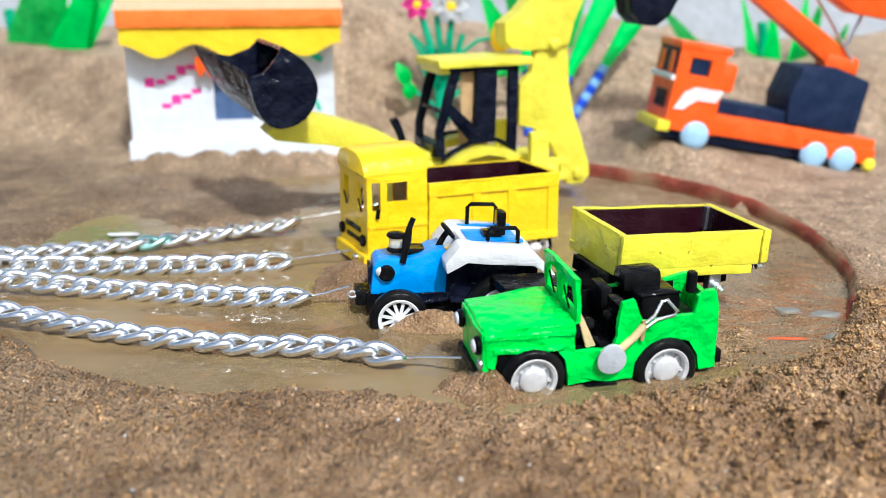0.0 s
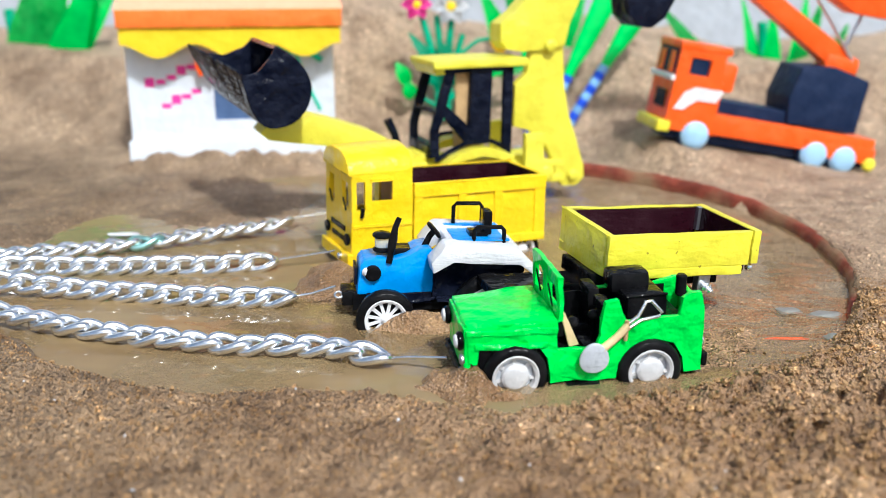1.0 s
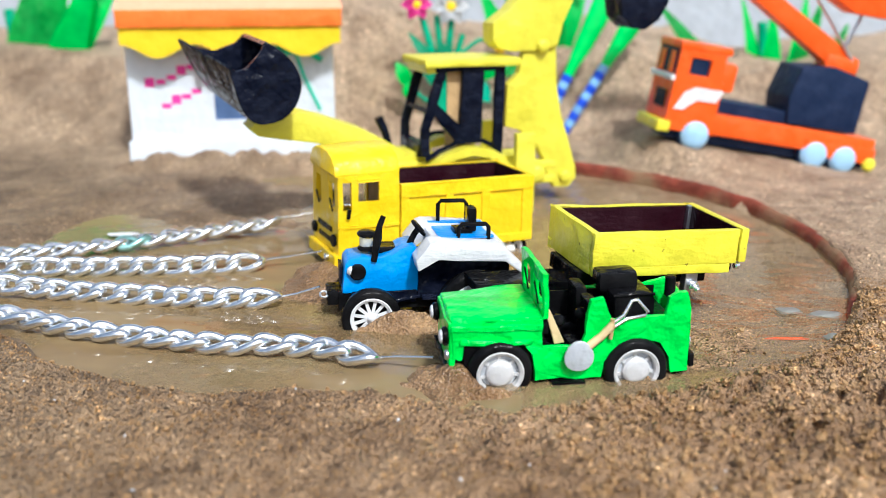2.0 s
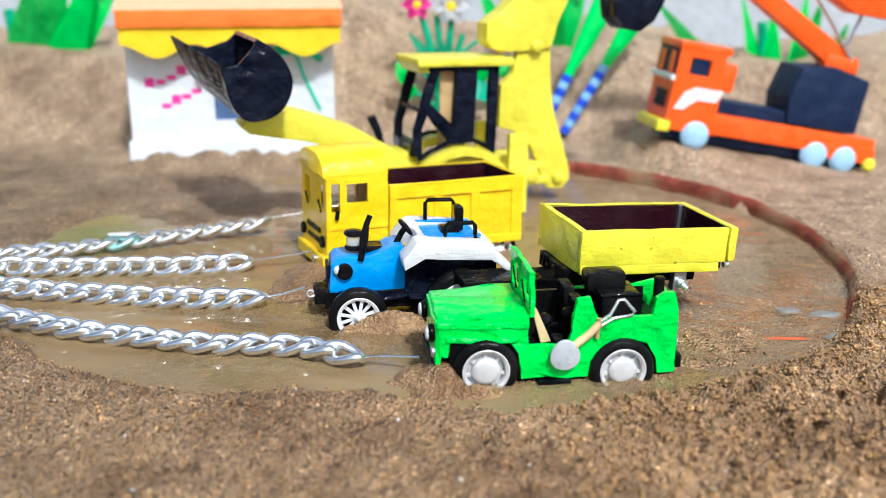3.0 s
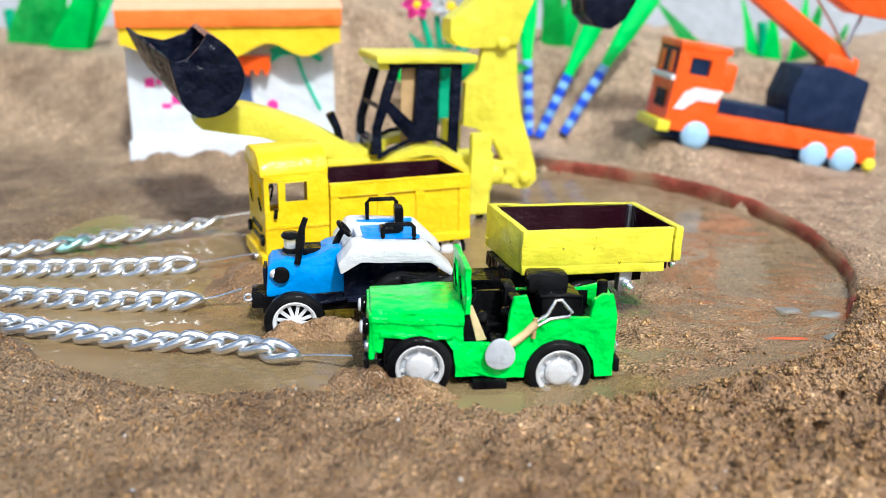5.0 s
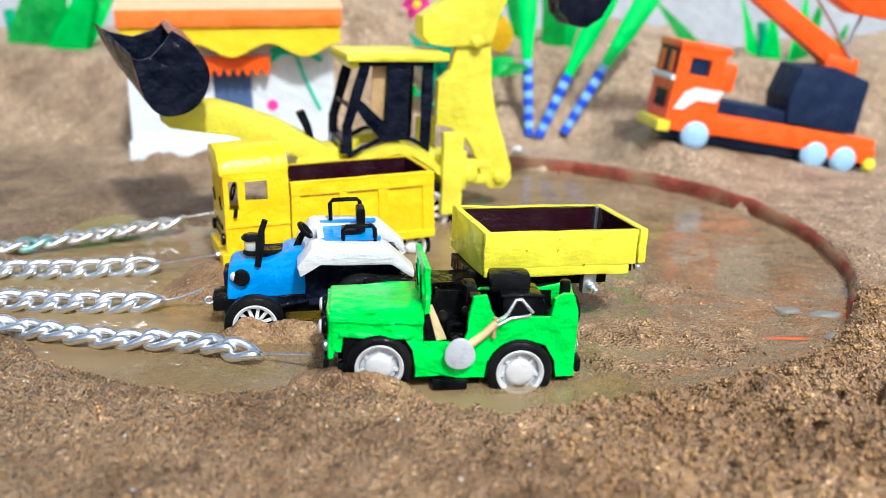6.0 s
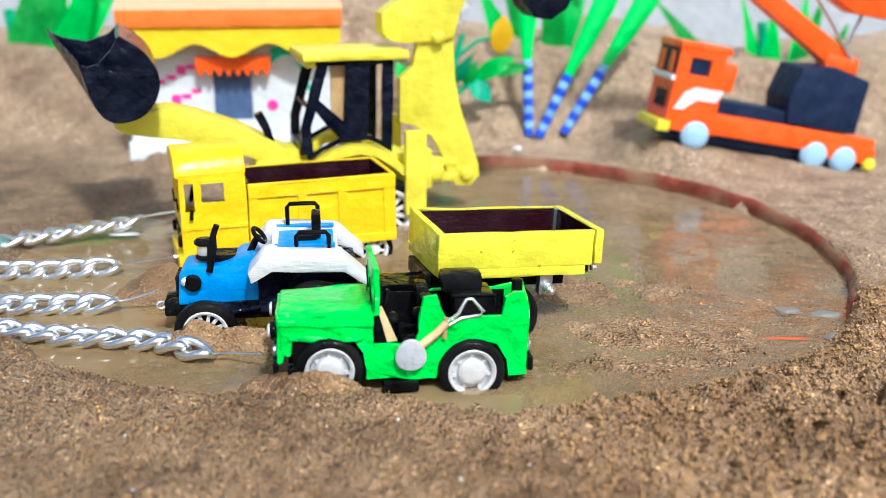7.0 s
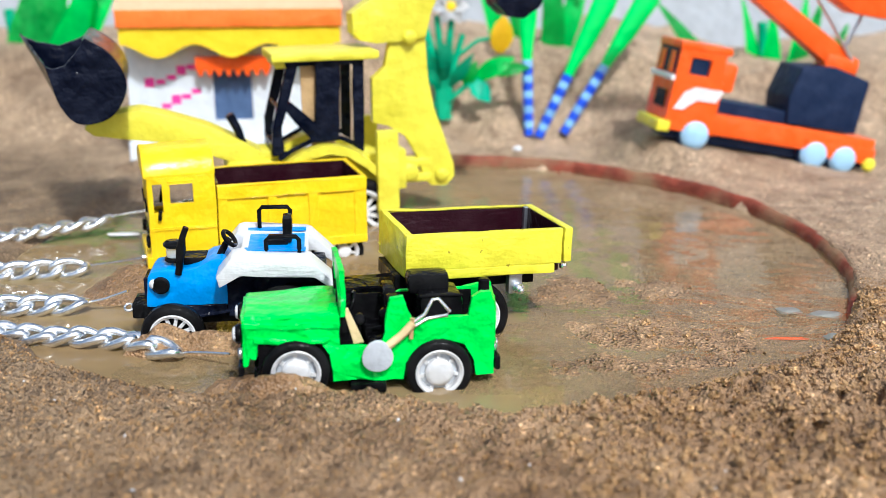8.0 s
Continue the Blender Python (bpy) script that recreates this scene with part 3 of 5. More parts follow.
    part("seat_back", boxm(2.12, 2.45, -0.36, 0.36, 3.1, 4.0, 0.12), BLACK, st, "", 50)
    for s, x0, x1, z in ((-1, 1.6, 2.7, 3.62), (1, 1.25, 2.35, 3.95)):
        part("grab_rail", tubem([(x0, s * 1.2, 3.05), (x0, s * 1.2, z - 0.12), (x0 + 0.1, s * 1.2, z), (x1 - 0.1, s * 1.2, z), (x1, s * 1.2, z - 0.12), (x1, s * 1.2, 3.05)], 0.08, 8), BLACK, t, "", 60)
    part("deck_paint", boxm(0.95, 2.85, -0.86, 0.86, 3.02, 3.06, 0.01), BLUE, t, "sky blue painted seat deck")
    for s in (-1, 1):
        wheel(t, -1.58, s * 1.35, 0.36, 1.08, 0.5, 12, s, WHITE, 0.16)
        wheel(t, 2.2, s * 1.45, 0.55, 1.5, 0.6, 12, s, WHITE, 0.2)
    part("number_strip", boxm(-2.62, -2.5, -0.5, 0.5, 1.3, 1.95, 0.03), NAVY, t, "dark front grille")
    part("step_plate", boxm(0.3, 1.0, -1.5, -0.9, 0.9, 1.0, 0.02), NAVY, t)
    part("drag_link", tubem([(-1.5, -0.95, 0.6), (0.4, -0.95, 0.9)], 0.06, 6), NAVY, t)
    part("hitch", boxm(3.4, 4.6, -0.3, 0.3, 0.9, 1.2, 0.05), BLACK, t)
    return t


def build_trailer():
    t = thing("toy_trailer", "lemon yellow wooden toy trailer with a dark maroon bed", "toy trailer")
    x0, x1, w, z0, z1 = -3.52, 2.12, 1.9, 2.1, 3.66
    for s in (-1, 1):
        part("side_board", boxm(x0, x1, s * w, s * (w - 0.24), z0 + 0.32, z1, 0.05), LEMON, t, "", 40)
        part("lower_rail", boxm(x0 + 0.02, x1 - 0.25, s * (w + 0.02), s * (w - 0.24), z0, z0 + 0.33, 0.05), LEMON, t, "", 40)
        part("liner", boxm(x0 + 0.24, x1 - 0.02, s * (w - 0.24), s * (w - 0.28), z0 + 0.3, z1 - 0.04, 0), MAROON, t, "dark maroon painted inside")
    part("front_board", boxm(x0, x0 + 0.26, -w + 0.24, w - 0.24, z0, z1, 0.05), LEMON, t, "", 40)
    part("front_liner", boxm(x0 + 0.26, x0 + 0.3, -w + 0.28, w - 0.28, z0 + 0.3, z1 - 0.04, 0), MAROON, t)
    part("bed", boxm(x0 + 0.26, x1, -w + 0.25, w - 0.25, z0, z0 + 0.3, 0.02), MAROON, t, "dark maroon bed")
    g = part("tailgate", boxm(x1 + 0.05, x1 + 0.36, -w - 0.04, w + 0.02, z0 + 0.36, z1 + 0.04, 0.08), LEMON, t, "", 40)
    part("gate_liner", boxm(x1 + 0.01, x1 + 0.05, -w + 0.28, w - 0.28, z0 + 0.36, z1, 0), MAROON, g)
    part("hinge", boxm(x1 - 0.12, x1 + 0.05, w - 0.5, w - 0.28, z1 - 0.9, z1 + 0.02, 0.03), DULL, g, "worn silvery hinge")
    part("latch", disc((x1 + 0.02, -w + 0.12, z0 + 0.2), 0.14, 0, 0.2, "x"), STEEL, t, "", 40)
    part("frame", boxm(x0 - 0.2, 1.4, -1.2, 1.2, 1.55, 2.1, 0.05), BLACK, t)
    part("drawbar", boxm(-7.2, x0 + 0.5, -0.75, 0.75, 1.25, 1.6, 0.06), BLACK, t, "black wooden drawbar plank")
    part("axle", tubem([(-0.9, -1.6, 0.6), (-0.9, 1.6, 0.6)], 0.16), BLACK, t)
    br = part("axle_bracket", boxm(0.25, 0.75, -1.75, -1.4, 1.35, 2.1, 0.05), DULL, t, "silvery bracket with a bolt head")
    part("bolt", disc((0.55, -1.75, 1.6), 0.2, 0, -0.22, "y", dome=0.08), STEEL, br, "", 40)
    part("bolt_tip", disc((0.6, -1.95, 1.55), 0.12, 0, -0.15, "y", dome=0.04), STEEL, br, "", 40)
    for s in (-1, 1):
        wheel(t, -0.9, s * 1.15, 0.55, 1.25, 0.6, 12, s, WHITE, 0.2)
    return t


def build_truck():
    t = thing("toy_dump_truck", "golden yellow toy dump truck with a dark maroon tipper bed", "toy truck")
    W = 1.75
    part("cab_side", panel("x", -W, 0.16, [-4.38, -4.22, -3.84, -3.54, -2.64, -1.76], [0.35, 2.6, 2.95, 3.8, 4.05], {(1, 1), (1, 2), (3, 2)}), YELLOW, t)
    part("cab_side", panel("x", W, -0.16, [-4.38, -4.1, -1.95, -1.76], [0.35, 1.9, 3.6, 4.05], {(1, 1)}), YELLOW, t)
    for s in (-1, 1):
        part("window_trim", boxm(-3.6, -2.62, s * W, s * (W + 0.05), 3.78, 3.9, 0.02), YELLOW, t)
        part("belt_line", boxm(-4.38, -1.76, s * W, s * (W + 0.04), 1.86, 1.96, 0.015), YELLOW, t)
    fr = part("cab_front", panel("y", -4.42, 0.16, [-1.72, -1.25, -0.55, 0.55, 1.25, 1.72], [0.35, 2.55, 3.7, 4.05], {(1, 1), (3, 1)}), YELLOW, t)
    for y in (-0.9, 0.9):
        part("wiper", tubem([(-4.46, y - 0.2, 2.5), (-4.48, y + 0.1, 3.0)], 0.04, 6), BLACK, fr)
    part("cab_rear", boxm(-1.9, -1.76, -W + 0.16, W - 0.16, 0.5, 4.05, 0), BEIGE, t, "tan card back wall of the cab")
    arch = [(-1.76, 4.03), (-1.74, 4.25), (-1.6, 4.6), (-1.3, 4.88), (-0.8, 5.06), (0, 5.14), (0.8, 5.06), (1.3, 4.88), (1.6, 4.6), (1.74, 4.25), (1.76, 4.03)]
    rf = prism(arch, 1.72, 4.56)
    for v in rf.verts:
        v.co = Vector((-v.co.y, v.co.x, v.co.z - (0.12 if v.co.y > 4 and v.co.z > 4.1 else 0)))
    bmesh.ops.recalc_face_normals(rf, faces=rf.faces)
    bevel(rf, [e for e in rf.edges if e.calc_face_angle(0) > 0.8], 0.1)
    part("cab_roof", rf, YELLOW, t, "rounded yellow cab roof", 50)
    part("cab_floor", boxm(-4.3, -1.9, -1.55, 1.55, 1.5, 1.7, 0.02), BLACK, t)
    for y in (-0.8, 0.8):
        part("seat", boxm(-2.9, -2.2, y - 0.4, y + 0.4, 1.7, 2.3, 0.15), MAROON, t)
    part("steering_wheel", tubem([(-3.7 + 0.1 * math.sin(a), 0.7 + 0.35 * math.cos(a), 2.8 + 0.35 * math.sin(a)) for a in (2 * math.pi * k / 18 for k in range(18))], 0.06, 6, closed=True), BLACK, t)
    for y in (-1.3, 1.3):
        part("headlight", disc((-4.42, y, 1.3), 0.26, 0, -0.16, "x"), BLACK, t, "", 40)
    part("grille_slot", boxm(-4.47, -4.4, -0.9, 0.9, 1.55, 1.78, 0.02), BLACK, t)
    part("grille_slot", boxm(-4.47, -4.4, -0.8, 0.8, 1.1, 1.3, 0.02), BLACK, t)
    part("bumper", boxm(-4.62, -4.38, -W - 0.05, W + 0.05, 0.2, 0.75, 0.06), YELLOW, t)
    part("mirror", prism([(-4.1, 2.3), (-3.95, 2.32), (-3.9, 2.7), (-4.05, 2.72)], -W - 0.16, -W, 0.03), BLACK, t, "small black door mirror")
    part("chassis", boxm(-4.2, 4.5, -0.9, 0.9, 0.1, 0.7, 0.05), BLACK, t)
    x0, x1, z0, z1 = -1.7, 4.66, 0.62, 3.58
    for s in (-1, 1):
        side = part("tipper_side", boxm(x0, x1, s * W, s * (W - 0.2), z0, z1, 0.05), YELLOW, t, "", 40)
        for a, b in ((x0, x0 + 0.35), (0.35, 0.72), (2.1, 2.5), (x1 - 0.55, x1)):
            part("rib", boxm(a, b, s * (W + 0.08), s * (W - 0.02), z0 + 0.3, z1 - 0.55, 0.03), YELLOW, side)
        part("top_rail", boxm(x0, x1, s * (W + 0.1), s * (W - 0.02), z1 - 0.58, z1 - 0.02, 0.03), YELLOW, side)
        part("bottom_rail", boxm(x0, x1, s * (W + 0.1), s * (W - 0.02), z0, z0 + 0.36, 0.03), YELLOW, side)
        part("liner", boxm(x0 + 0.1, x1 - 0.22, s * (W - 0.2), s * (W - 0.24), z0 + 0.3, z1 - 0.03, 0), MAROON, t, "dark maroon painted inside")
    part("tipper_front", boxm(x0, x0 + 0.12, -W + 0.2, W - 0.2, z0, z1 + 0.05, 0.02), MAROON, t)
    tg = part("tailgate", boxm(x1 - 0.18, x1 + 0.02, -W + 0.2, W - 0.2, z0, z1, 0.03), YELLOW, t)
    part("gate_liner", boxm(x1 - 0.22, x1 - 0.18, -W + 0.24, W - 0.24, z0 + 0.3, z1 - 0.03, 0), MAROON, tg)
    part("bed", boxm(x0 + 0.1, x1 - 0.2, -W + 0.2, W - 0.2, z0 + 1.0, z0 + 1.2, 0), MAROON, t, "dark maroon bed")
    for x in (-3.2, 1.9, 3.7):
        for s in (-1, 1):
            wheel(t, x, s * 1.15, 0.15, 0.9, 0.5, 8, s, WHITE)
    part("tow_wire_eye", disc((-4.62, -1.0, 0.55), 0.14, 0, -0.2, "x"), STEEL, t, "", 40)
    return t


def build_loader():
    t = thing("toy_backhoe_loader", "lemon yellow toy backhoe loader with a black front bucket", "toy loader")
    part("body", boxm(-4.6, 2.8, -1.25, 1.25, 0.7, 3.1, 0.15), LEMON2, t, "", 50)
    part("hood", boxm(-4.4, -1.8, -1.05, 1.05, 3.0, 3.5, 0.15), LEMON2, t, "", 50)
    arc = [(-2.3, 2.6), (-1.9, 3.1), (-1.1, 3.55), (-0.2, 3.8), (0.7, 3.75), (1.4, 3.45), (2.0, 3.0), (2.9, 2.2), (2.6, 1.9), (1.9, 2.6), (1.0, 3.2), (0.2, 3.4), (-0.8, 3.25), (-1.6, 2.8), (-2.0, 2.4)]
    for s in (-1, 1):
        part("rear_fender", prism(arc, s * 1.2, s * 2.25), LEMON2, t, "rounded yellow fender", 30)
        wheel(t, 1.55, s * 1.5, 0.3, 1.75, 0.75, 12, s, WHITE, 0.2)
        wheel(t, -3.3, s * 1.35, 0.2, 1.15, 0.6, 12, s, WHITE, 0.2)
    roof = part("roof", boxm(-2.35, 2.7, -2.05, 1.7, 7.72, 8.12, 0.16), LEMON2, t, "lemon yellow cab roof", 50)
    part("roof_visor", prism([(-2.1, 7.4), (-2.25, 7.75), (-1.6, 7.75), (-1.2, 7.5)], -1.7, 1.4, 0.03), LEMON2, roof)
    for s in (-1.75, 1.45):
        a, b = s, s + 0.3
        part("front_pillar", prism([(-1.55, 7.72), (-1.05, 7.72), (-2.0, 4.7), (-2.0, 3.4), (-2.45, 3.4), (-2.45, 4.7)], a, b, 0.05), NAVY, t)
        part("door_post", prism([(-0.3, 7.72), (0.85, 7.72), (0.72, 4.1), (-0.4, 4.1)] if s < 0 else [(0.4, 7.72), (0.85, 7.72), (0.72, 4.1), (0.3, 4.1)], a, b, 0.04), NAVY, t)
        part("rear_pillar", prism([(1.5, 7.72), (2.0, 7.72), (1.9, 3.3), (1.4, 3.6)], a, b, 0.04), NAVY, t)
        if s < 0:
            part("door_brace", prism([(-1.9, 5.6), (-1.55, 5.9), (-0.3, 4.75), (-0.3, 4.1), (-0.6, 4.0), (-1.2, 4.7)], a + 0.02, b - 0.02), NAVY, t)
        part("arch_trim", tubem([(-2.2, a + 0.1, 3.2), (-1.5, a + 0.1, 3.6), (-0.6, a + 0.1, 4.0), (0.8, a + 0.1, 4.05), (1.7, a + 0.1, 3.6)], 0.12, 6), NAVY, t)
        part("roof_rail", boxm(-1.7, 2.0, a, b, 7.5, 7.72, 0.03), NAVY, t)
    for z, x in ((5.6, -2.05),):
        part("screen_bar", tubem([(x, -1.6, z), (x, 1.6, z)], 0.12, 6), NAVY, t)
    part("dash", boxm(-2.5, -1.9, -1.5, 1.5, 3.3, 4.0, 0.08), NAVY, t)
    part("back_card", boxm(-0.95, -0.22, -1.3, -1.2, 4.8, 7.7, 0.02), BEIGE, t, "tan card panel inside the cab")
    st = part("seat", boxm(-0.4, 0.7, -0.7, 0.7, 3.4, 4.3, 0.15), BEIGE, t, "tan card seat", 50)
    part("seat_back", boxm(0.3, 0.65, -0.75, 0.75, 4.2, 7.0, 0.12), BEIGE, st, "", 50)
    part("exhaust_pipe", tubem([(-3.5, -0.3, 3.3), (-3.75, -0.4, 4.0), (-3.95, -0.45, 4.6), (-4.27, -0.5, 5.25)], 0.14, 8, [0.13, 0.17, 0.2, 0.22]), NAVY, t, "", 60)
    arm = [(-10.7, 5.05), (-10.2, 5.5), (-9.3, 5.65), (-8.2, 5.75), (-7.0, 5.42), (-5.2, 4.78), (-4.3, 4.3), (-2.9, 3.5), (-2.5, 2.6), (-3.4, 2.5), (-4.6, 3.2), (-6.0, 3.75), (-7.6, 4.25), (-9.2, 4.5), (-10.3, 4.7)]
    part("loader_arm", prism(arm, -1.1, 1.0, 0.06), LEMON2, t, "broad yellow loader arm", 40)
    sec = [(-13.3, 8.95), (-12.9, 8.0), (-12.3, 6.9), (-11.5, 6.05), (-10.4, 5.55), (-9.45, 5.75), (-8.8, 6.45), (-8.55, 7.4), (-8.9, 8.25), (-9.45, 8.8), (-10.1, 9.2)]
    inner = [(-10.3, 9.1), (-9.65, 8.65), (-9.1, 8.05), (-8.85, 7.4), (-9.05, 6.65), (-9.6, 6.08), (-10.4, 5.86), (-11.35, 6.3), (-12.1, 7.05), (-12.7, 8.1), (-13.22, 9.0)]

    def rounded(line, times=2):
        """Cut the corners of an open line, keeping its ends."""
        for _ in range(times):
            cut = [line[0]]
            for (ax, az), (bx, bz) in zip(line, line[1:]):
                cut += [(0.75 * ax + 0.25 * bx, 0.75 * az + 0.25 * bz), (0.25 * ax + 0.75 * bx, 0.25 * az + 0.75 * bz)]
            line = cut + [line[-1]]
        return line

    def dropped(bm):
        """The hand-bent lip hangs lower and reaches less far on the shown side."""
        for v in bm.verts:
            f = (2.9 - v.co.y) * max(0.0, min(1.0, (-10.1 - v.co.x) / 3.2)) ** 1.3
            v.co.x += 0.25 * f
            v.co.z -= 0.14 * f
        return bm

    bk = part("front_bucket", dropped(prism(rounded(sec) + rounded(inner), -3.2, 2.9)), NAVY, t, "glossy black loader bucket", 40)
    for y in (-3.36, 2.8):
        part("bucket_cheek", dropped(prism(rounded(sec) + [(-10.6, 8.75), (-11.6, 8.4), (-12.6, 8.6)], y, y + 0.24, 0.05)), NAVY, bk)
    dip = [(3.6, 8.5), (3.3, 7.15), (2.65, 6.6), (2.62, 4.45), (3.4, 4.25), (4.3, 3.65), (4.9, 2.6), (5.2, 1.5), (5.6, 1.05), (6.4, 1.0), (6.85, 1.45), (6.8, 2.1), (6.3, 3.6), (5.8, 5.0), (5.5, 6.5), (5.4, 8.0), (5.35, 8.9), (4.5, 9.3), (3.7, 9.1)]
    dp = part("boom", prism(dip, -0.45, 0.1, 0.05), LEMON2, t, "flat yellow backhoe boom", 40)
    part("boom_pin", disc((6.15, -0.45, 1.6), 0.34, 0, -0.2, dome=0.05), LEMON2, dp, "", 40)
    part("boom_pin", disc((4.5, -0.65, 8.55), 0.34, 0, -0.2, dome=0.05), LEMON2, dp, "", 40)
    up = [(1.75, 8.8), (2.1, 8.45), (2.9, 8.3), (4.5, 8.35), (5.35, 8.5), (5.6, 9.6), (6.2, 10.9), (8.2, 12.6), (8.0, 13.4), (5.6, 13.0), (3.6, 11.4), (2.6, 10.3), (1.7, 9.7)]
    part("upper_boom", prism(up, -0.66, 0.75, 0.05), LEMON2, t, "", 40)
    part("dipper_arm", prism([(7.4, 12.4), (8.2, 13.4), (11.0, 11.6), (10.6, 11.0)], -0.5, 0.2, 0.04), LEMON2, t)
    sec2 = [(8.7, 10.9), (8.9, 10.0), (9.5, 9.4), (10.3, 9.3), (11.1, 9.8), (11.6, 10.6), (11.9, 11.5), (11.2, 11.6), (10.0, 11.2)]
    part("rear_bucket", prism(sec2, -1.0, 0.8, 0.06), NAVY, t, "glossy black digging bucket", 40)
    part("stabiliser_leg", boxm(2.35, 3.4, -2.5, -2.1, 0.3, 4.4, 0.06), LEMON2, t, "upright yellow stabiliser leg", 40)
    part("stabiliser_leg", boxm(2.35, 3.4, 2.0, 2.4, 0.3, 4.4, 0.06), LEMON2, t, "upright yellow stabiliser leg", 40)
    part("swing_post", boxm(2.8, 4.2, -0.9, 0.6, 1.1, 3.1, 0.12), LEMON2, t, "", 40)
    for z in (1.3, 2.1):
        part("swing_link", boxm(3.4, 5.6, -0.5, 0.2, z, z + 0.45, 0.08), LEMON2, t, "", 40)
    part("swing_knob", disc((4.4, -0.5, 1.9), 0.45, 0, -0.35, dome=0.06), LEMON2, t, "", 40)
    return t


jeep, tractor, trailer, truck, loader = build_jeep(), build_tractor(), build_trailer(), build_truck(), build_loader()


# ---- chains ----
def link_mesh(mat):
    """One twisted oval link of bright steel, 1.35 long."""
    pts = []
    for k in range(22):
        a = 2 * math.pi * k / 22
        x = 0.69 * math.copysign(abs(math.cos(a)) ** 0.85, math.cos(a))
        y = 0.315 * math.copysign(abs(math.sin(a)) ** 0.8, math.sin(a))
        tw = radians(-52) * x / 0.69
        pts.append((x, y * math.cos(tw), y * math.sin(tw)))
    bm = tubem(pts, 0.162, 8, closed=True)
    bmesh.ops.scale(bm, vec=(C, C, C), verts=bm.verts)
    bmesh.ops.recalc_face_normals(bm, faces=bm.faces)
    me = bpy.data.meshes.new("link")
    bm.to_mesh(me)
    bm.free()
    me.polygons.foreach_set("use_smooth", [True] * len(me.polygons))
    me.materials.append(mat)
    return me


LINK = link_mesh(STEEL)
TEAL_LINK = link_mesh(metal("teal_stained_steel", (0.45, 0.8, 0.76), 0.3, 0.9))
rng = random.Random(7)


def build_chain(path, wire, label, lean=28, stained=()):
    """Links along a line from its hook end (the origin) to the far left; wire: the thin hook to the toy."""
    t = thing("chain", label, "chain", "tow chains")
    pts = [Vector(p) for p in path]
    step, k, seg, along = 1.0, 0, 0, 0.55
    while seg < len(pts) - 1:
        a, b = pts[seg], pts[seg + 1]
        length = (b - a).length
        if along > length:
            along -= length
            seg += 1
            continue
        p = a.lerp(b, along / length)
        d = (a - b).normalized()
        yaw = math.atan2(d.y, d.x)
        tilt = -math.asin(max(-1, min(1, d.z)))
        ob = new("link", TEAL_LINK if k in stained else LINK)
        ob.parent = t
        roll = rng.uniform(-9, 9) + lean
        ob.matrix_basis = Matrix.Translation(p * C) @ Euler((0, tilt, yaw)).to_matrix().to_4x4() @ pose(0, 0, 0, roll, rng.uniform(-5, 5), rng.uniform(-4, 4))
        along += step
        k += 1
    part("hook_wire", tubem(wire, 0.05, 6), STEEL, t, "thin bent wire hook", 60)
    return t


def rel(o, pts):
    return [(x - o[0], y - o[1], z - o[2]) for x, y, z in pts]


E1, E2, E3, E4 = (-7.0, 0.35, 0.55), (-6.6, -5.0, 0.35), (-5.2, -9.45, 0.35), (-1.4, -15.2, 0.38)
chain_1 = build_chain(rel(E1, [E1, (-10.1, -0.9, 0.4), (-14.8, -2.9, 0.3), (-19.0, -4.6, 0.5), (-30, -6.5, 1.2), (-42, -8, 1.3)]),
                      rel(E1, [(-7.1, 0.9, 0.55), (-5.5, 1.7, 0.6), (-3.2, 2.5, 0.9)]), "bright zinc-plated twisted-link chain with a teal-stained link pulling the loader", 5, (6,))
chain_2 = build_chain(rel(E2, [E2, (-9.1, -5.4, 0.3), (-13.8, -5.6, 0.3), (-18.4, -6.0, 0.5), (-30, -7.3, 1.2), (-42, -8.4, 1.3)]),
                      rel(E2, [(-6.7, -4.9, 0.35), (-5.4, -4.6, 0.45), (-4.0, -4.3, 0.6)]), "bright zinc-plated twisted-link chain pulling the dump truck", 60)
chain_3 = build_chain(rel(E3, [E3, (-8.3, -9.3, 0.3), (-12.9, -8.5, 0.3), (-17.6, -7.9, 0.55), (-30, -7.9, 1.2), (-42, -8.6, 1.3)]),
                      rel(E3, [(-5.2, -9.4, 0.35), (-4.4, -9.4, 0.5), (-3.5, -9.6, 0.85)]), "bright zinc-plated twisted-link chain pulling the tractor", 38)
chain_4 = build_chain(rel(E4, [E4, (-3.5, -14.2, 0.35), (-7.2, -13.9, 0.3), (-11.5, -12.8, 0.3), (-16.2, -11.3, 0.55), (-30, -9.3, 1.2), (-42, -8.8, 1.3)]),
                      rel(E4, [(-1.7, -14.9, 0.32), (-1.2, -15.05, 0.3), (-0.6, -15.2, 0.4), (0.6, -15.7, 0.6)]), "bright zinc-plated twisted-link chain pulling the jeep", 12)

mound_jeep = mound("mud_mound", -3.9, -1.3, 1.35, 1.6, 0.7, 31.0, "wet brown mud heaped ahead of the jeep")
mound_wheel = mound("mud_mound", -2.75, -2.05, 1.8, 0.75, 0.85, 53.0, "wet brown mud pushed up against the jeep wheel")
mound_tractor = mound("mud_mound", -0.3, -2.0, 1.8, 0.75, 0.62, 37.0, "wet brown mud heaped beside the tractor wheel")
mound_nose = mound("mud_mound", -1.7, -1.95, 1.4, 0.5, 0.6, 59.0, "wet brown mud pushed up against the tractor wheel")
mound_truck = mound("mud_mound", -5.4, -2.6, 2.0, 2.5, 0.7, 41.0, "wet brown mud heaped ahead of the dump truck")
mound_loader = mound("mud_mound", -5.2, -1.2, 1.5, 1.6, 0.55, 47.0, "wet brown mud heaped ahead of the loader")


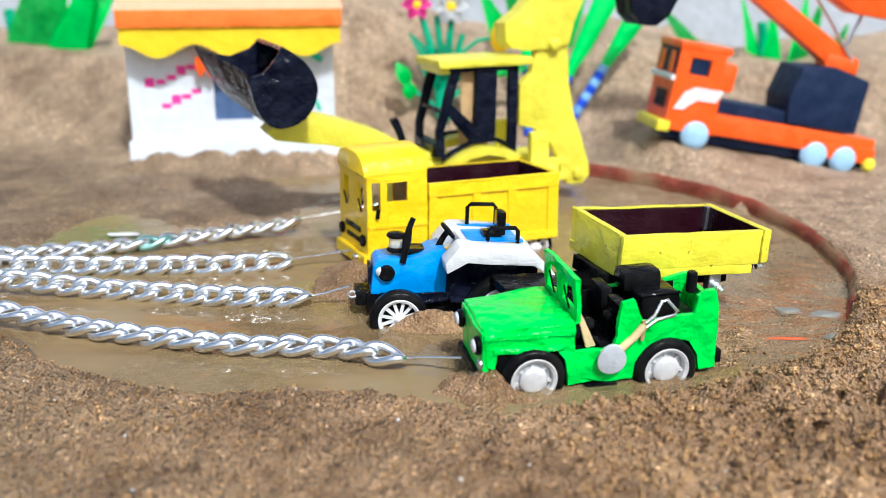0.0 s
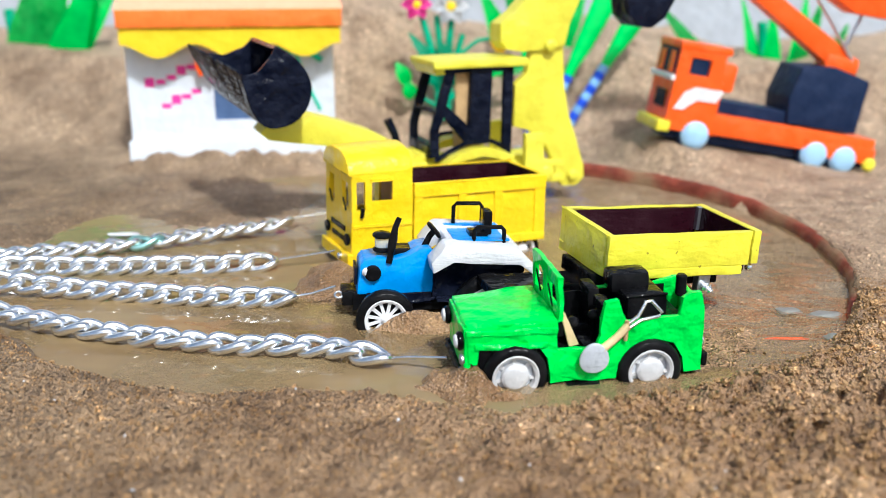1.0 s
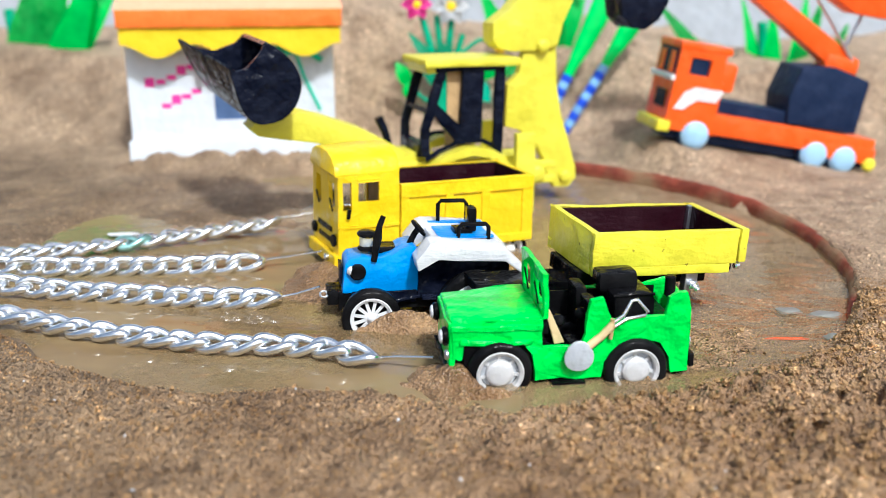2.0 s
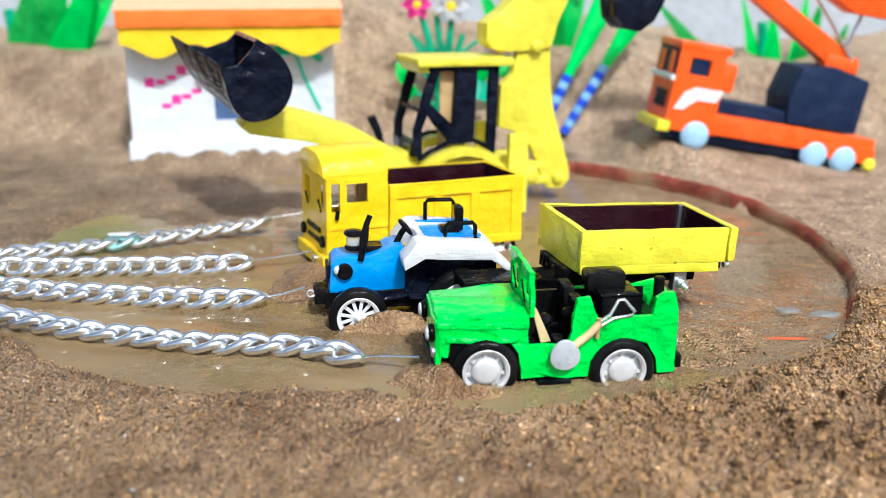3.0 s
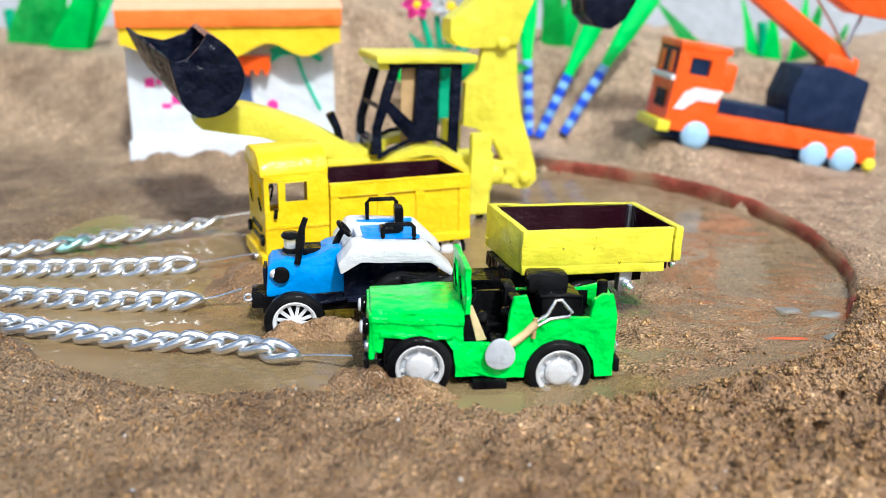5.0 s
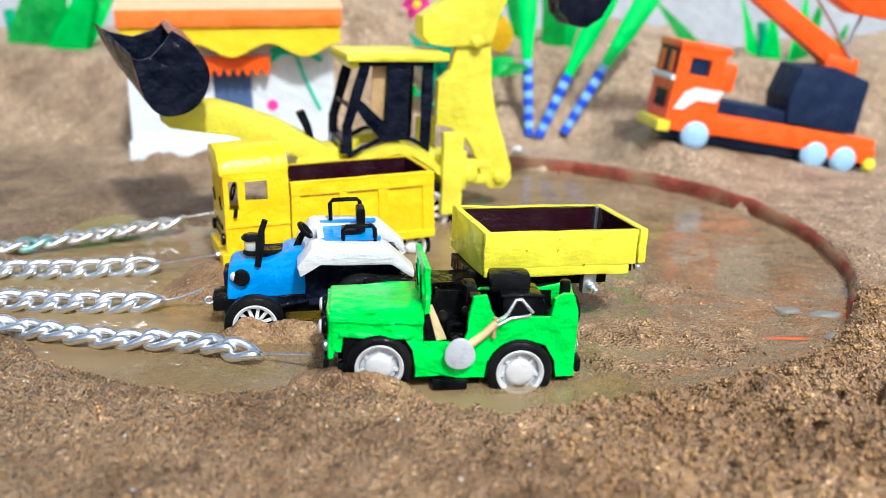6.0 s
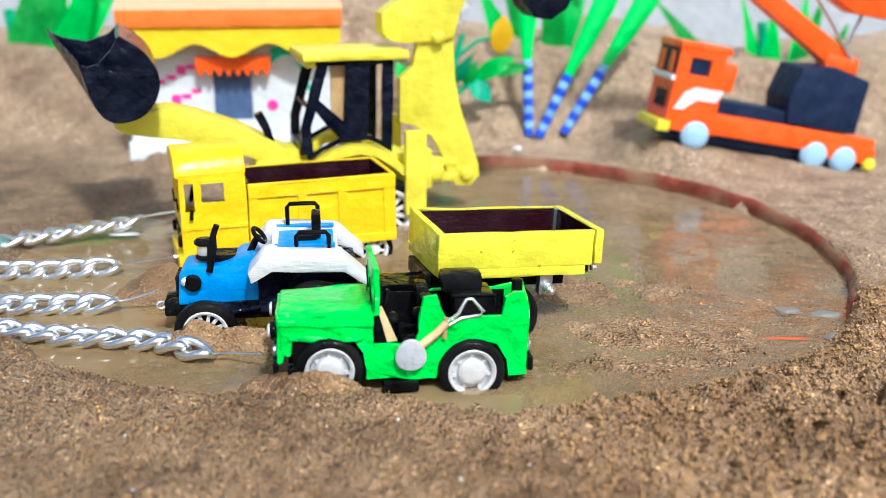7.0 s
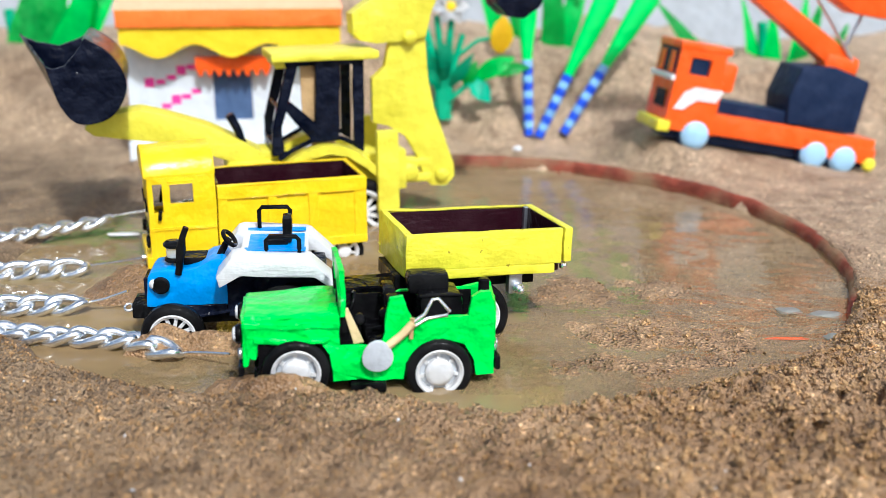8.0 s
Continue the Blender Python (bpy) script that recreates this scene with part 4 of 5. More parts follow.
# ---- behind the basin ----
def put(ob, x, y, z, rx=0, ry=0, rz=0):
    ob.matrix_world = pose(x * C, y * C, z * C, rx, ry, rz)
    return ob


def build_crane():
    t = thing("toy_crane_truck", "orange toy crane truck with navy turntable on the sand bank", "toy crane")
    part("chassis", boxm(-6.9, 7.0, -1.2, 1.2, 0.5, 1.3, 0.08), CRANE_NAVY, t)
    part("bed_skirt", boxm(-4.3, 7.0, -1.75, 1.75, 1.15, 2.5, 0.15), ORANGE, t, "", 50)
    part("bed_lip", boxm(2.2, 7.1, -1.85, -1.7, 0.9, 1.9, 0.1), ORANGE, t, "", 50)
    cab = part("cab", panel("x", -1.75, 3.5, [-6.4, -4.9, -3.2], [1.1, 4.4], set()), ORANGE, t)
    for s in (-1, 1):
        part("cab_side", panel("x", s * 1.75, -s * 0.2, [-6.4, -5.6, -4.3, -3.4], [4.4, 4.6, 5.6, 6.1], {(1, 1)}), ORANGE, cab)
        part("side_window", boxm(-5.5, -4.4, s * 1.6, s * 1.66, 4.5, 5.6, 0.0), CRANE_NAVY, cab, "dark side window")
        part("side_flash", prism([(-6.1, 2.4), (-5.5, 2.4), (-4.7, 3.1), (-3.4, 3.1), (-3.1, 3.9), (-4.9, 3.9), (-5.6, 3.5)], s * 1.75, s * 1.82, 0.02), WHITE, cab, "white painted flash")
    part("roof", boxm(-6.5, -3.1, -1.8, 1.8, 6.0, 6.5, 0.2), ORANGE, cab, "", 50)
    part("rear_wall", boxm(-3.4, -2.4, -1.6, 1.6, 3.8, 5.6, 0.3), ORANGE, cab, "", 50)
    part("windscreen", boxm(-6.46, -6.4, -1.4, 1.4, 4.5, 6.0, 0.0), CRANE_NAVY, cab, "dark windscreen")
    for y in (-0.8, 0.8):
        part("screen_post", boxm(-6.52, -6.44, y - 0.4, y + 0.3, 4.5, 5.8, 0.05), ORANGE, cab)
    part("sun_strip", boxm(-6.7, -6.4, -1.8, 1.8, 4.05, 4.4, 0.08), WHITE, cab, "pale strip below the windscreen")
    part("grille", boxm(-6.5, -6.38, -1.0, 0.6, 2.3, 3.4, 0.05), BLACK, cab)
    part("bumper", boxm(-6.9, -6.0, -1.85, 1.85, 0.9, 1.6, 0.15), LEMON, t, "yellow bumper", 50)
    for o in [cab] + [c for c in t.children if c.name.startswith("bumper")]:
        o.location.x = -0.95 * C
    part("deck", boxm(-4.2, 1.5, -1.3, 1.3, 2.5, 3.3, 0.1), CRANE_NAVY, t)
    ct = part("turntable_house", prism([(0.7, 2.6), (0.4, 4.2), (0.8, 6.2), (3.0, 6.5), (5.5, 6.0), (5.5, 2.6)], -1.6, 1.6, 0.15), CRANE_NAVY, t, "navy turntable house", 50)
    part("boom_foot", boxm(2.6, 5.0, -0.8, 0.8, 6.0, 7.3, 0.4), ORANGE, ct, "", 50)
    boom = part("boom", prism([(4.2, 6.7), (3.2, 6.4), (-2.6, 9.4), (-9.5, 12.8), (-9.3, 13.9), (-2.3, 10.5), (4.0, 7.6)], -0.6, 0.6, 0.08), ORANGE, t, "long orange lattice boom", 40)
    part("boom_stay", tubem([(4.4, -0.7, 7.0), (2.4, -0.7, 9.0), (-1.3, -0.7, 12.4)], 0.1, 6), DULL, boom)
    part("counter_jib", prism([(1.6, 11.4), (1.9, 10.6), (3.6, 9.9), (6.4, 9.9), (7.6, 10.6), (7.6, 12.2)], -0.8, 0.8, 0.15), ORANGE, t, "", 50)
    part("jib_stay", tubem([(3.9, 0, 7.1), (4.6, 0, 9.9)], 0.12, 6), DULL, t)
    for x in (-5.2, 3.0, 5.05):
        for s in (-1, 1):
            w = part("wheel", disc((x, s * 1.1, 0.95), 1.05, 0, s * 0.55), CRANE_NAVY, t, "", 40)
            part("hub_cap", disc((x, s * 1.65, 0.95), 0.93, 0, s * 0.1, dome=0.35), PALE_BLUE, w, "pale blue domed wheel cover", 60)
    part("rear_lamp", disc((6.9, -1.6, 0.9), 0.45, 0, -0.3, dome=0.1), LEMON, t, "", 50)
    return t


crane = build_crane()
put(crane, 19.2, 14.3, 0.8, 0, 10.2, 8)
crane.scale = (0.945, 0.945, 0.945)


def scallop(x0, x1, z, depth, waves, thick):
    """A hanging board with a wavy lower edge, at y = 0."""
    n = waves * 14
    prof = [(x0 + (x1 - x0) * i / n, z - depth * (0.8 - 0.2 * math.cos(2 * math.pi * waves * i / n))) for i in range(n + 1)]
    return prism(prof + [(x1, z), (x0, z)], 0, thick)


def build_house():
    t = thing("toy_house", "white toy house with an orange roof and scalloped yellow eaves", "toy house")
    w = 12.3
    wall = part("front_wall", panel("x", 0, 0.5, [0, 5.0, 7.3, w], [-0.9, 2.1, 5.1, 7.2], {(1, 1)}), PAPER, t, "white foam wall with painted patterns")
    part("side_wall", boxm(0, 0.5, 0.5, 6, -0.9, 7.2, 0.05), PAPER, t)
    part("side_wall", boxm(w - 0.5, w, 0.5, 6, -0.9, 7.2, 0.05), PAPER, t)
    part("plinth", boxm(-0.2, w + 0.4, -0.5, 0.0, -1.0, 1.0, 0.3), PAPER, t, "", 50)
    part("door", boxm(5.0, 7.3, 0.15, 0.35, 2.1, 5.1, 0.02), DENIM, t, "slate blue door")
    aw = scallop(4.1, 8.5, 5.9, 1.05, 8, 0.25)
    bmesh.ops.translate(aw, verts=aw.verts, vec=(0, -0.9, 0))
    part("awning", aw, ORANGE, t, "orange awning with a wavy hem")
    part("awning_top", prism([(4.1, 5.86), (8.5, 5.86), (8.5, 6.0), (4.1, 6.0)], -0.9, 0.0), ORANGE, t)
    ev = scallop(0.0, w + 0.4, 8.0, 1.95, 3, 0.35)
    bmesh.ops.translate(ev, verts=ev.verts, vec=(0, -1.6, 0))
    part("eaves_board", ev, SUNNY, t, "sunny yellow scalloped board")
    r = part("roof", prism([(-0.1, 7.8), (w + 0.5, 7.8), (w + 0.5, 8.8), (-0.1, 8.8)], -1.8, -1.3, 0.08), ROOF_ORANGE, t, "bright orange roof edge", 50)
    slope = bmesh.new()
    vs = [slope.verts.new(p) for p in ((-0.2, -1.6, 8.8), (w + 0.6, -1.6, 8.8), (w - 0.4, 2.8, 12.4), (0.6, 2.8, 12.4), (-0.2, 7, 8.8), (w + 0.6, 7, 8.8))]
    for q in ((0, 1, 2, 3), (3, 2, 5, 4), (0, 3, 4), (1, 5, 2), (0, 4, 5, 1)):
        slope.faces.new([vs[i] for i in q])
    part("roof_slope", slope, SALMON, r, "salmon orange roof slope")
    # painted patterns on the front: unreadable writing as strokes, a palm and a heart
    for k, (x, z) in enumerate(((1.0, 4.2), (1.65, 4.35), (2.3, 4.6), (2.9, 4.9), (3.5, 5.2), (1.9, 2.9), (2.5, 3.15), (3.1, 3.45), (3.7, 3.75))):
        part("painted_stroke", boxm(x, x + 0.55, -0.03, 0.0, z, z + 0.3 + 0.25 * (k % 3 == 0), 0.01), PINK, wall, "pink painted stroke")
    for k in range(7):
        a = radians(-10 + 33 * k)
        c0 = (10.0, 6.2)
        part("painted_frond", tubem([(c0[0], 0.0, c0[1]), (c0[0] + 0.9 * math.cos(a), 0.0, c0[1] + 0.7 * math.sin(a)), (c0[0] + 1.6 * math.cos(a), 0.0, c0[1] + 0.9 * math.sin(a) - 0.4)], 0.2, 5), AQUA, wall, "turquoise painted frond")
    part("painted_trunk", tubem([(10.0, 0.0, 6.2), (10.5, 0, 4.6), (11.4, 0, 2.6)], 0.13, 5), AQUA, wall, "turquoise painted trunk")
    part("painted_heart", disc((8.5, 0.05, 2.95), 0.34, 0, -0.12), PINK, wall, "pink painted heart", 40)
    return t


house = build_house()
put(house, -18.9, 14.0, 0.9, 0, 0, 9)


def leaf(parent, base, tip, width, mat, name="leaf", curl=0.15):
    """A pointed leaf with a raised midrib and real thickness."""
    b, e = Vector(base), Vector(tip)
    d = e - b
    side = d.cross(Vector((0.2, -1, 0.35))).normalized()
    nrm = side.cross(d).normalized()
    bm = bmesh.new()
    rows = []
    for i in range(9):
        f = i / 8
        wv = width * 0.5 * math.sin(math.pi * min(0.97, 0.06 + f * 0.94)) ** 0.8
        p = b + d * f + nrm * (curl * d.length * math.sin(math.pi * f))
        rows.append([bm.verts.new(p - side * wv + nrm * 0.12 * wv), bm.verts.new(p - nrm * 0.03), bm.verts.new(p + side * wv + nrm * 0.12 * wv)])
    for a, c in zip(rows, rows[1:]):
        for k in (0, 1):
            bm.faces.new((a[k], a[k + 1], c[k + 1], c[k]))
    g = bmesh.ops.solidify(bm, geom=list(bm.faces), thickness=0.06)
    return part(name, bm, mat, parent, "", 60)


def flower(parent, c, r, mat, petals=6):
    f = part("flower", disc(c, r * 0.35, 0.1, -0.15, dome=0.1), SUNNY if mat is not SUNNY else mat, parent, "", 50)
    for k in range(petals):
        a = 2 * math.pi * k / petals
        leaf(f, c, (c[0] + r * math.cos(a), c[1] - 0.15, c[2] + r * math.sin(a)), r * 0.75, mat, "petal")


def build_flower_plant():
    t = thing("toy_flower_plant", "plastic flower plant with teal stems and pink, white and yellow blooms", "plant")
    for k, tip in enumerate(((-1.7, 0.2, 6.6), (-0.5, 0, 6.0), (0.5, 0, 6.2), (1.2, 0.2, 4.8), (-1.0, -0.2, 4.0))):
        part("stem", tubem([(0.1 * k - 0.2, 0, -0.8), (tip[0] * 0.35, 0, tip[2] * 0.45), tip], 0.3, 8, [0.34, 0.3, 0.2]), TEAL, t, "", 60)
        leaf(t, (tip[0] * 0.3, -0.3, tip[2] * 0.3), (tip[0] * 0.9 + (0.8 if k % 2 else -0.8), -0.7, tip[2] * 0.75), 0.8, TEAL)
    part("branch", tubem([(0.2, -0.2, 0.4), (1.6, -0.4, 1.6), (3.6, -0.5, 2.4)], 0.18, 8), TEAL, t, "", 60)
    leaf(t, (1.7, -0.5, 1.8), (3.0, -0.8, 0.5), 1.3, AQUA)
    leaf(t, (2.0, -0.4, 2.0), (4.6, -0.4, 3.3), 1.2, LEAF_BRIGHT)
    leaf(t, (3.0, -0.4, 2.3), (5.6, -0.5, 2.7), 0.9, LEAF)
    leaf(t, (1.3, -0.4, 1.5), (2.1, -0.5, 3.1), 0.9, LEAF)
    part("branch", tubem([(0.6, 0, 3.2), (2.2, 0, 4.4), (3.4, 0, 4.6)], 0.14, 8), TEAL, t, "", 60)
    leaf(t, (3.6, -0.2, 3.6), (3.9, -0.2, 6.0), 1.5, SUNNY, "petal", 0.05)
    leaf(t, (3.5, -0.4, 3.7), (3.5, -0.4, 5.7), 1.2, SUNNY, "petal", 0.1)
    flower(t, (-1.8, -0.2, 6.7), 1.0, PINK)
    flower(t, (0.4, -0.3, 6.6), 1.2, WHITE)
    leaf(t, (-2.4, -0.2, 1.4), (-3.2, -0.3, 3.0), 1.0, LEAF_BRIGHT)
    leaf(t, (-2.2, -0.2, 0.6), (-2.6, -0.3, 1.8), 1.0, LEAF_BRIGHT)
    part("branch", tubem([(-0.1, 0, -0.2), (-1.4, -0.1, 0.6), (-2.4, -0.2, 1.5)], 0.14, 8), TEAL, t, "", 60)
    return t


plant = build_flower_plant()
put(plant, 0.1, 20.6, 2.9)


def build_stake(height, bands, blade):
    t = thing("banded_stalk", "blue-banded straw stalk with a flat green blade, stuck in the sand", "plant", "banded stalks")
    step = height / bands
    for k in range(bands):
        part("band", disc((0, 0, step * k - 0.3), 0.33 + 0.004 * k, 0, step + 0.02, "z", 14), BAND_BLUE if k % 2 == 0 else BAND_PALE, t, "", 40)
    bm = tubem([(0, 0, height - 0.3), (0, 0, height + 0.6), (0.05, 0, height + 2.0), (0.1, 0, height + blade * 0.7), (0.15, 0, height + blade)], 0.3, 12, [0.34, 0.42, 0.62, 0.8, 0.5])
    bmesh.ops.scale(bm, vec=(1, 0.55, 1), verts=bm.verts)
    part("blade", bm, LEAF_BRIGHT, t, "flat bright green blade", 60)
    return t


for x, y, z, h, n, ry, rx in ((5.75, 20.0, 1.35, 5.0, 10, -2, -8), (6.5, 19.6, 1.3, 4.5, 9, 25, -6), (8.2, 19.8, 1.5, 5.2, 10, 31, -6)):
    put(build_stake(h, n, 7.0), x, y, z, rx, ry, 0)


def build_bush(label, n, seed, w, h, mats, wide=(2.6, 4.2)):
    r = random.Random(seed)
    t = thing("broad_leaf_plant", label, "plant")
    part("stem", tubem([(0, 0, -6), (0.2, 0, 0), (0, 0, h * 0.5)], 0.4, 8), TEAL, t)
    for k in range(n):
        a = r.uniform(-1, 1)
        b = (a * w * 0.25, r.uniform(-1, 1), r.uniform(-8, -4))
        leaf(t, b, (a * w + r.uniform(-1, 1), r.uniform(-2, 2), h * r.uniform(0.45, 1.0)), r.uniform(*wide), mats[k % len(mats)], "leaf", 0.1)
    return t


put(build_bush("broad green plastic leaves behind the sand bank", 8, 3, 9, 6.5, [LEAF, LEAF_BRIGHT], (2.0, 3.4)), -33.0, 31, 5.5)
put(build_bush("broad green plastic leaves behind the sand bank", 6, 5, 8, 6, [LEAF, LEAF_BRIGHT], (1.2, 2.2)), 8.0, 33, 7.6)
put(build_bush("broad green plastic leaves behind the sand bank", 6, 9, 9, 4.5, [LEAF_BRIGHT, LEAF], (1.0, 2.0)), 25.0, 33, 5.4)

back = part("backdrop", boxm(-140, 140, 46, 47, -5, 60, 0), PANEL)
tagged(back, "pale grey panel far behind the sand bank", "backdrop", kind="structure")


# ---- loose grains and pebbles on the near sand ----
def grains(name, n, seed, area, size, label, mat, low=0.1, lap=0.25):
    r = random.Random(seed)
    tmp = bmesh.new()
    bmesh.ops.create_icosphere(tmp, subdivisions=1, radius=1.0)
    tmp.verts.ensure_lookup_table()
    vs = [v.co.copy() for v in tmp.verts]
    fs = [[v.index for v in f.verts] for f in tmp.faces]
    tmp.free()
    verts, faces = [], []
    made = 0
    while made < n:
        x, y = r.uniform(area[0], area[1]), r.uniform(area[2], area[3])
        if ground_z(x, y) < low + r.random() * lap:
            continue
        s = size[0] + (size[1] - size[0]) * r.random() ** 3
        e = Euler((r.uniform(0, 6), r.uniform(0, 6), r.uniform(0, 6))).to_matrix()
        sc = Vector((s, s * r.uniform(0.6, 1), s * r.uniform(0.5, 0.9)))
        base = Vector((x, y, ground_z(x, y) + s * 0.25))
        o = len(verts)
        verts += [(base + e @ Vector((v.x * sc.x, v.y * sc.y, v.z * sc.z)) * r.uniform(0.85, 1.1)) * C for v in vs]
        faces += [[i + o for i in f] for f in fs]
        made += 1
    me = bpy.data.meshes.new(name)
    me.from_pydata(verts, [], faces)
    me.materials.append(mat)
    return tagged(new(name, me), label, "sand", kind="stuff")


grains("sand_grains", 22000, 1, (-17, 20, -25, -8), (0.02, 0.06), "loose coarse sand grains on the near shore", GRAIN)
grains("bed_grains", 1100, 8, (1, 16, -16, 6), (0.02, 0.08), "coarse grains on the sand bars under the clear water", GRAIN, -0.12, 0.1)
grains("sand_clumps", 4200, 2, (3, 20, -25, -9), (0.05, 0.2), "small crumbly clumps of sand on the near shore", GRAIN)
grains("sand_lumps", 900, 6, (-17, 3, -25, -10), (0.04, 0.12), "small crumbly lumps of sand on the near shore", GRAIN)
grains("pale_pebbles", 40, 4, (-14, 19, -25, -13), (0.04, 0.09), "tiny pale pebbles on the sand", WHITE)


# ---- small things in and round the water ----
def stone(name, x, y, z, rx, ry, rz, seed, mat, label, category):
    bm = bmesh.new()
    bmesh.ops.create_icosphere(bm, subdivisions=3, radius=1.0)
    for v in bm.verts:
        k = 1 + 0.3 * noise.noise(v.co * 1.3 + Vector((seed, 0, 0)))
        v.co = Vector((v.co.x * rx * k, v.co.y * ry * k, v.co.z * rz * k))
    ob = part(name, bm, mat, smooth=60)
    tagged(ob, label, category)
    return put(ob, x, y, z)


stone("pebble", 13.0, -9.9, -0.04, 0.5, 0.3, 0.1, 3.0, STONE, "pale grey flat pebble in the shallow water", "stone")
stone("pebble", 14.2, -10.3, -0.04, 0.65, 0.35, 0.1, 5.0, STONE, "pale grey flat pebble in the shallow water", "stone")
stone("pebble", 13.6, -12.6, 0.0, 0.3, 0.3, 0.14, 8.0, STONE, "pale grey flat pebble at the waterside", "stone")
stone("pebble", 4.8, 17.1, 0.75, 0.28, 0.2, 0.2, 11.0, WHITE, "small white pebble on the sand", "stone")
stone("paper_scrap", -15.0, -0.4, 0.18, 0.75, 0.3, 0.05, 14.0, WHITE, "small white scrap lying on the wet mud", "scrap")
# solid orange strip in place of an orange reflection on the water
stone("orange_reflection", 12.0, -12.6, -0.03, 0.8, 0.09, 0.04, 17.0, ORANGE, "thin orange strip added as a reflection on the water", "scrap")


# ---- what moves ----
def motions():
    def rows(table):
        return [(t, pose(x * C, y * C, z * C, rx, ry, rz)) for t, x, y, z, rx, ry, rz in table]

    J = [(0.0, 4.74, -14.79, -0.09, 2.4, -1.8, 12.8), (0.5, 4.61, -14.74, -0.12, 2.1, -1.8, 11.4), (1.0, 4.30, -14.72, -0.12, 1.5, -1.2, 9.8), (1.5, 4.02, -14.67, -0.11, 0.7, -0.8, 8.3),
         (3.0, 3.48, -14.66, -0.10, -0.2, -0.0, 7.1), (3.5, 3.26, -14.70, -0.07, -0.9, 0.4, 6.5), (4.0, 3.11, -14.77, -0.04, -1.2, 0.6, 6.2), (4.5, 2.14, -14.91, -0.01, -1.4, 1.9, 5.9),
         (6.0, 0.22, -15.12, 0.09, -1.6, 2.2, 6.3), (6.5, -0.68, -15.32, 0.10, -1.9, 1.8, 7.2), (7.0, -1.29, -15.39, 0.14, -2.2, 1.4, 8.2), (7.5, -1.49, -15.44, 0.12, -2.3, 1.1, 8.9),
         (8.0, -2.32, -15.48, 0.13, -2.5, 1.1, 9.7)]
    T = [(0.0, -0.27, -9.64, -0.21, -1.6, 2.5, 8.4), (0.5, -0.45, -9.71, -0.20, -1.4, 2.5, 8.7), (1.0, -0.77, -9.71, -0.17, -1.4, 2.3, 9.2), (1.5, -1.15, -9.71, -0.10, -1.5, 1.6, 9.9),
         (3.0, -1.77, -9.72, -0.06, -1.6, 1.4, 10.2), (3.5, -2.03, -9.73, -0.01, -1.6, 1.3, 10.2), (4.0, -2.18, -9.84, 0.03, -1.3, 1.0, 10.0), (4.5, -3.17, -10.15, 0.06, -0.4, 0.6, 9.4),
         (6.0, -5.22, -10.58, 0.12, 1.0, -0.4, 8.6), (6.5, -6.10, -10.98, 0.11, 1.8, -0.4, 7.8), (7.0, -6.75, -11.23, 0.15, 2.0, -0.1, 7.4), (7.5, -6.94, -11.43, 0.14, 2.1, 0.3, 7.3),
         (8.0, -7.77, -11.60, 0.15, 2.1, 1.0, 7.2)]
    B = [(0.0, 8.59, -9.65, -0.17, 0.9, 3.5, 19.2), (0.5, 8.45, -9.78, -0.17, 1.0, 3.4, 18.7), (1.0, 8.17, -9.86, -0.12, 0.9, 3.4, 17.9), (1.5, 7.86, -9.87, -0.07, 0.6, 3.4, 17.0),
         (3.0, 7.36, -9.86, -0.01, 0.3, 3.4, 16.0), (3.5, 7.14, -9.84, 0.04, 0.1, 3.2, 15.4), (4.0, 7.00, -9.87, 0.04, 0.1, 3.1, 15.3), (4.5, 6.11, -9.98, 0.07, -0.0, 3.0, 15.5),
         (6.0, 4.08, -10.34, 0.04, -0.3, 3.4, 16.1), (6.5, 3.21, -10.49, 0.00, -0.6, 3.6, 16.4), (7.0, 2.53, -10.50, 0.02, -1.0, 3.3, 16.7), (7.5, 2.34, -10.52, 0.01, -1.2, 3.0, 16.8),
         (8.0, 1.48, -10.54, 0.05, -1.3, 2.4, 17.2)]
    D = [(0.0, 0.18, -2.29, -0.07, -1.3, 0.9, 24.7), (0.5, -0.04, -2.37, -0.05, -0.9, 1.4, 24.5), (1.0, -0.47, -2.44, -0.03, -0.7, 1.7, 24.4), (1.5, -0.88, -2.50, -0.02, -0.6, 1.6, 24.6),
         (3.0, -1.50, -2.57, -0.06, -0.6, 1.5, 24.8), (3.5, -1.73, -2.56, -0.06, -0.8, 1.2, 24.8), (4.0, -1.91, -2.57, -0.01, -0.4, 1.2, 23.7), (4.5, -2.94, -2.62, 0.01, -0.0, 0.9, 22.3),
         (6.0, -5.39, -2.69, 0.16, 0.3, 0.1, 20.9), (6.5, -6.30, -2.93, 0.17, 0.9, 0.3, 19.8), (7.0, -7.06, -3.01, 0.15, 0.6, -0.0, 19.9), (7.5, -7.30, -3.10, 0.09, 0.7, -0.0, 20.2),
         (8.0, -8.35, -3.13, 0.14, 1.1, 0.7, 20.3)]
